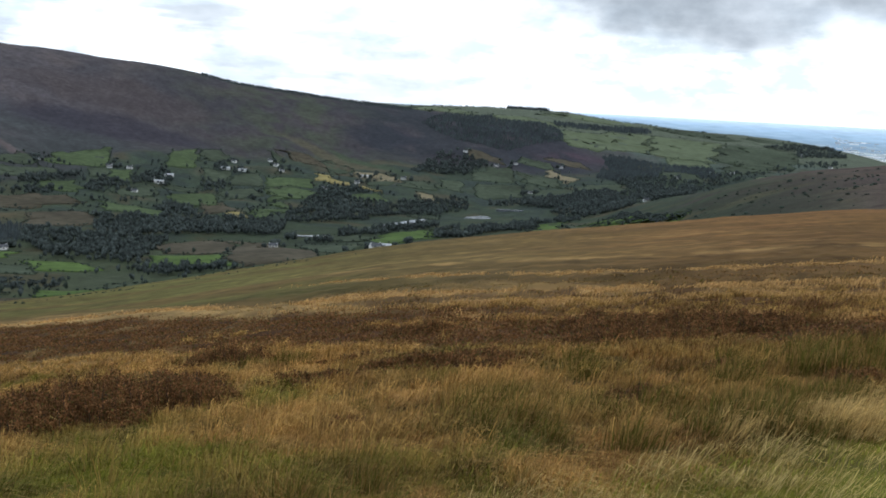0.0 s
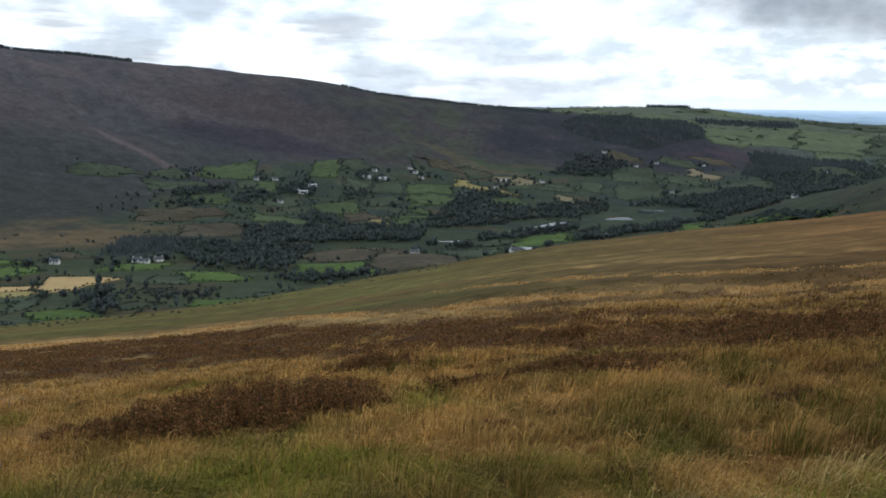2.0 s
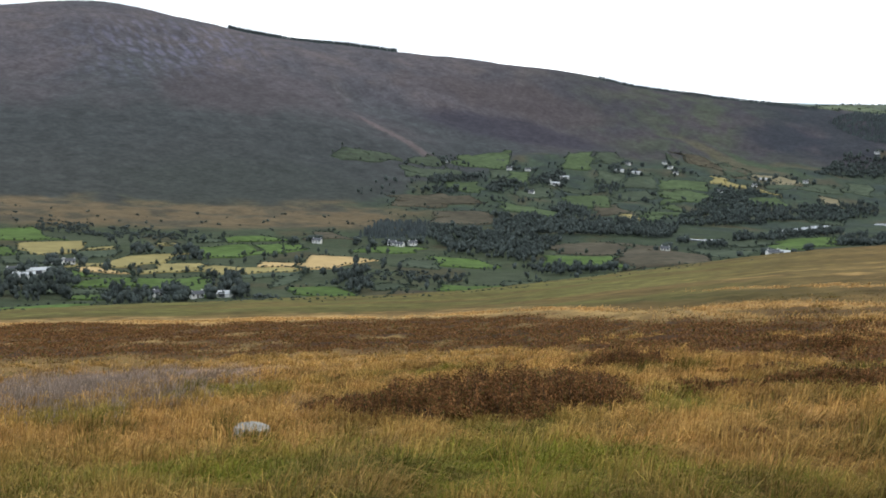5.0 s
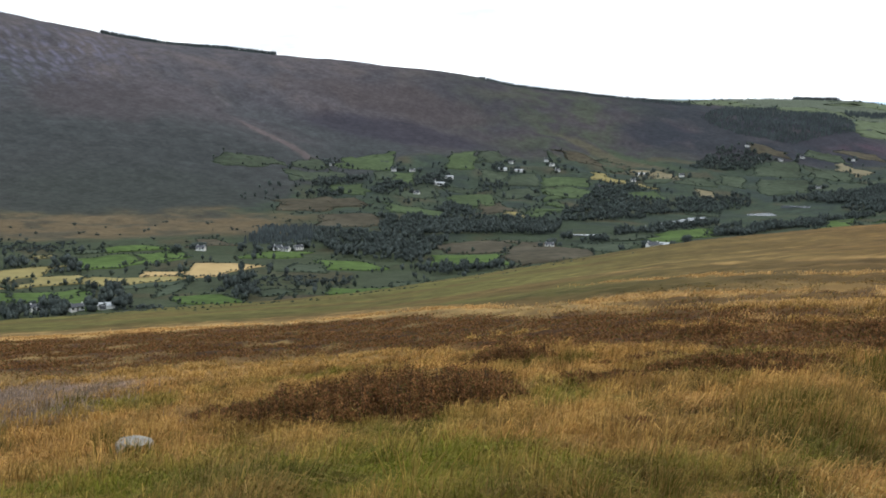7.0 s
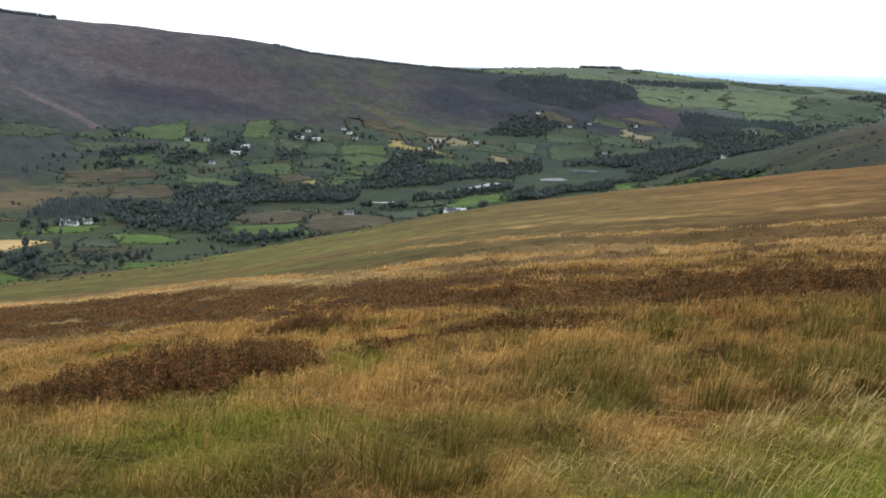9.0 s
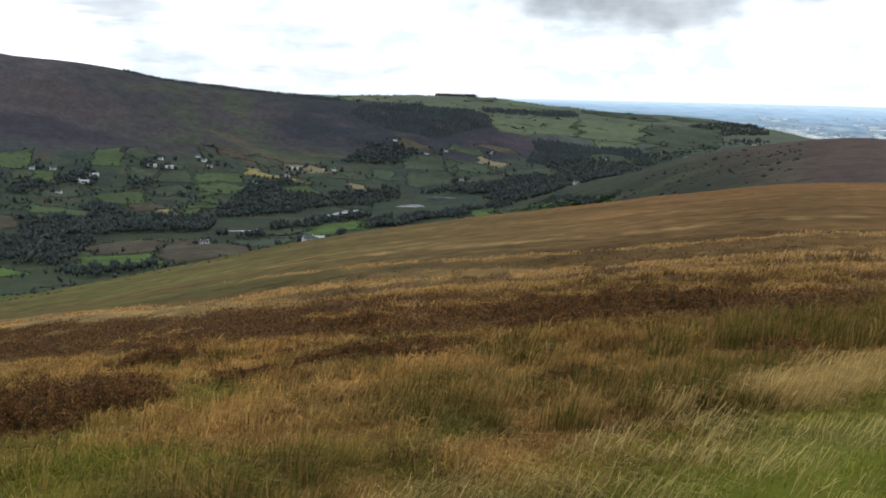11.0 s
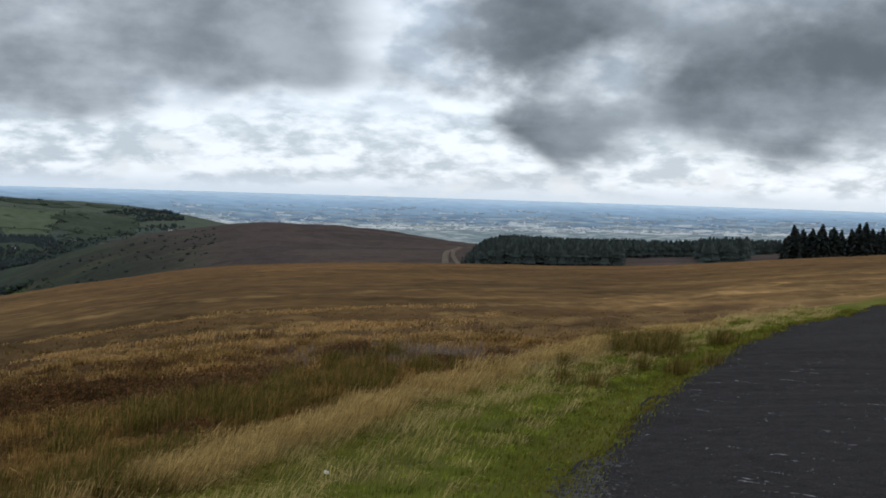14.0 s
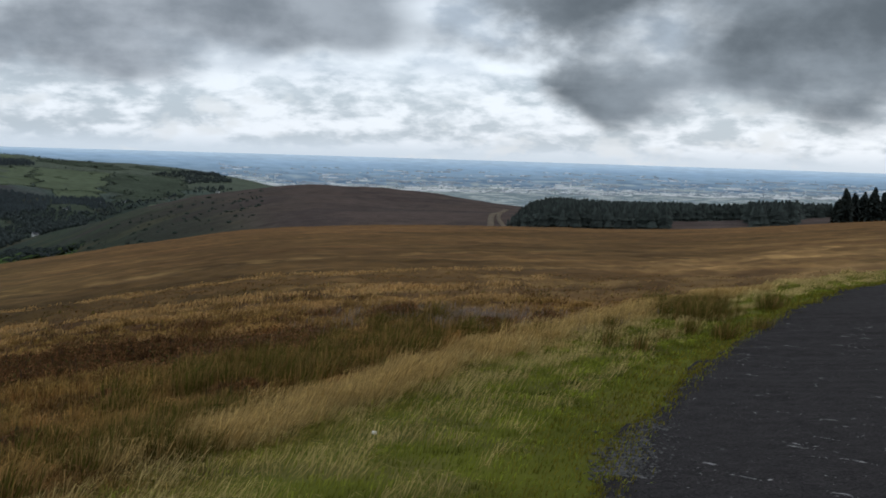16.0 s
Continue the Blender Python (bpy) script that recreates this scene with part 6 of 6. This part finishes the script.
def rushes():
    kinds = []
    for k in range(4):
        root = tagged(new("rush_tuft"), "tall green rush tuft with brown dry tips", "rushes", "rush tufts on the moor")
        for name, n, dry in (("green_foliage", 130, False), ("dry_foliage", 70, True)):
            ob = new(name, rush_stems(60 + k + 9 * dry, n, dry))
            tagged(ob, kind="stuff").parent = root
        kinds.append(root)
    spots = list(RUSHES)
    for b, r in RUSHES:
        for _ in range(2 if b > 14 else 0):
            spots.append((b + rng.normal(0, 2.0), r + rng.normal(0, 0.5)))
    for s in rng.uniform(edge_s[4], edge_s[4] + 13, 140):
        px, py, nx, ny = edge_at(s)
        d = rng.uniform(3.0, 4.9)
        sb, sr = math.degrees(math.atan2(px + nx * d, py + ny * d)), math.hypot(px + nx * d, py + ny * d)
        if sb > 15:
            spots.append((sb, sr))
    # a dense stand of dark rushes beside the verge
    for _ in range(44):
        spots.append((45.0 + rng.normal(0, 0.9), 18.6 + rng.normal(0, 0.9)))
    for k, (b, r) in enumerate(spots):
        x, y, z = on_land(b, max(r, 3.8))
        s = rng.uniform(0.5, 0.8) * (0.8 if r < 5 else 1.0) * (0.95 if r < 9 else 1.1) * (1.35 if r > 16 else 1.0)
        m = pose(x, y, z, 0, 0, rng.uniform(-40, 40)) @ Matrix.Diagonal((s, s, s * rng.uniform(0.85, 1.1), 1))
        ob = kinds[k] if k < 4 else copy_thing(kinds[k % 4], Matrix())
        ob.matrix_basis = m


rushes()


def flecks(at, size, tint, upward=0.6):
    """Small leafy sprays: bent triangles pointing every way."""
    n = len(at)
    d = rng.standard_normal((n, 3))
    d[:, 2] = np.abs(d[:, 2]) * upward + 0.15
    d /= np.linalg.norm(d, axis=1)[:, None]
    s = np.cross(d, rng.standard_normal((n, 3)))
    s /= np.linalg.norm(s, axis=1)[:, None] + 1e-9
    w = (size * rng.uniform(0.25, 0.5, n))[:, None] * s
    mid = at + d * (size * 0.55)[:, None]
    v = np.stack([at, mid + w, at + d * size[:, None], mid - w], 1).reshape(-1, 3)
    f = (np.arange(n) * 4)[:, None] + np.array([[0, 1, 2, 3]])
    return v, f, np.repeat(tint, 4, 0)


def heather_tint(n):
    t = np.array((0.125, 0.064, 0.025)) * rng.uniform(0.55, 1.4, (n, 1))
    pick = rng.random((n, 1))
    t = np.where(pick < 0.25, np.array((0.175, 0.085, 0.036)) * rng.uniform(0.7, 1.3, (n, 1)), t)
    return np.where(pick > 0.9, np.array((0.07, 0.07, 0.02)), t)


def heather_bush(b, r, rx, ry, top, n):
    cx, cy = xy(b, r)
    n = int(n * 6)
    turn = -radians(b)
    root = tagged(new("heather_bush"), "dark reddish-brown heather bush in dry grass", "heather", "heather bushes on the moor")
    root.matrix_basis = Matrix.Translation(on_land(b, r).tolist())
    back = np.array(root.matrix_basis.translation)
    a, q = rng.uniform(0, 6.283, n), np.sqrt(rng.random(n))
    lumps = 0.8 + 0.28 * np.sin(a * 3 + b) * np.sin(a * 5 + 2 * b)
    ux, uy = q * np.cos(a) * rx * lumps, q * np.sin(a) * ry * lumps
    x, y = cx + ux * math.cos(turn) - uy * math.sin(turn), cy + ux * math.sin(turn) + uy * math.cos(turn)
    P = on_land_xy(x, y)
    P[:, 2] += top * np.clip(1 - q * q, 0, 1) ** 0.4 * (0.72 + 0.4 * fbm(x, y, 0.5, 3, 1.0)) * rng.uniform(0.5, 1.0, n)
    v, f, c = flecks(P, rng.uniform(0.008, 0.024, n), heather_tint(n) * (1.25 + 0.7 * fbm(x, y, 0.2, 3, 6.0))[:, None], 0.6)
    ob = tagged(new("foliage", fast_mesh("foliage", v - back, [f], M_HEATH, c)), kind="stuff")
    ob.parent = root
    # old woody stems inside
    k = max(30, n // 60)
    v, q4, f3, c = blades(P[:k] - (0, 0, 0.08), rng.uniform(0.1, 0.2, k), np.full(k, 0.008), rng.normal(0, 0.6, (k, 2)), rng.uniform(0, 0.5, k), np.tile((0.05, 0.035, 0.025), (k, 1)), np.tile((0.05, 0.035, 0.025), (k, 1)))
    ob = tagged(new("wood", fast_mesh("wood", v - back, [q4, f3], M_BARK)), kind="stuff")
    ob.parent = root


for spec in ((-18.8, 10.0, 1.45, 1.25, 0.46, 14000), (-23.9, 10.2, 0.7, 0.6, 0.22, 2400), (-26.4, 10.6, 0.55, 0.5, 0.18, 1200), (-14.2, 11.4, 0.7, 0.5, 0.26, 1700), (-11.5, 14.0, 0.65, 0.5, 0.34, 2200), (-4.2, 12.0, 0.6, 0.35, 0.16, 1000), (-6.7, 10.4, 0.6, 0.35, 0.17, 1100), (0.4, 10.8, 1.05, 0.5, 0.22, 3000),
             (12.6, 13.6, 1.5, 0.8, 0.32, 5200), (16.6, 13.8, 0.8, 0.5, 0.26, 2300), (9.0, 14.5, 0.8, 0.5, 0.26, 2300), (15.2, 9.7, 0.25, 0.2, 0.18, 600), (11.2, 7.9, 0.35, 0.25, 0.17, 1000), (10.0, 7.6, 0.2, 0.2, 0.16, 500),
             (10.8, 12.6, 1.1, 0.6, 0.2, 3000), (14.2, 13.9, 1.2, 0.6, 0.3, 3500), (22.4, 12.1, 0.35, 0.3, 0.2, 900), (26.8, 12.1, 0.3, 0.25, 0.18, 700), (-8.1, 10.6, 0.5, 0.3, 0.14, 1000), (1.8, 10.4, 0.5, 0.35, 0.16, 1200), (-1.0, 15, 0.6, 0.4, 0.2, 1200), (-5.1, 7.0, 0.22, 0.2, 0.12, 500),
             (29.8, 16.3, 0.7, 0.4, 0.34, 1700), (34.7, 15.3, 0.28, 0.25, 0.3, 600), (38.0, 16.0, 0.36, 0.3, 0.3, 700), (22.0, 9.4, 0.4, 0.3, 0.15, 700)):
    heather_bush(*spec)


def heather_band():
    """The wide dark belt of heather across the slope."""
    n = 70000
    b, r = rng.uniform(-47, 34, n), 11 + 58 * rng.random(n) ** 1.2
    x, y = xy(b, r)
    keep = rng.random(n) < heather_share(b, r, x, y)
    x, y, r = x[keep], y[keep], r[keep]
    per = 12
    i = np.repeat(np.arange(len(x)), per)
    n = len(i)
    spread = 0.07 + 0.004 * r[i]
    X, Y = x[i] + rng.normal(0, 1, n) * spread, y[i] + rng.normal(0, 1, n) * spread
    P = on_land_xy(X, Y)
    P[:, 2] += rng.uniform(0, 0.1, n) * (0.7 + 0.6 * fbm(X, Y, 1.3, 3, 2.0))
    v, f, c = flecks(P, rng.uniform(0.01, 0.026, n) + 0.0008 * r[i], heather_tint(n) * 1.1, 0.35)
    tagged(new("heather", fast_mesh("heather", v, [f], M_HEATH, c)), "belt of dark brown heather across the moor", "heather", kind="stuff")


heather_band()


def boulder(b, r, sx, sy, sz, label, seed, mat):
    g = np.random.default_rng(seed)
    v, f = ico(3)
    v = v * (1 + 0.26 * fbm(v[:, 0] * 3 + seed, v[:, 1] * 3 + v[:, 2] * 2, 2.2, 3, 1.0)[:, None])
    v[:, 2] = np.clip(v[:, 2] + 0.25 * v[:, 0], -0.6, 0.42)
    v[:, 0] = np.clip(v[:, 0] + 0.3 * v[:, 1], -0.8, 0.9)
    x, y, z = on_land(b, r)
    me = fast_mesh("boulder", v * (sx, sy, sz), [f], mat, smooth=False)
    ob = new("boulder", me)
    ob.matrix_basis = pose(x, y, z + sz * 0.2 + 0.05, 4, 6, g.uniform(0, 60))
    tagged(ob, label, "stone")


boulder(-31.9, 8.5, 0.15, 0.11, 0.12, "flat pale grey stone half sunk in grass", 3, M_STONE)
boulder(29.5, 6.9, 0.02, 0.017, 0.015, "small white stone lying on the grass verge", 5, M_WHITE)
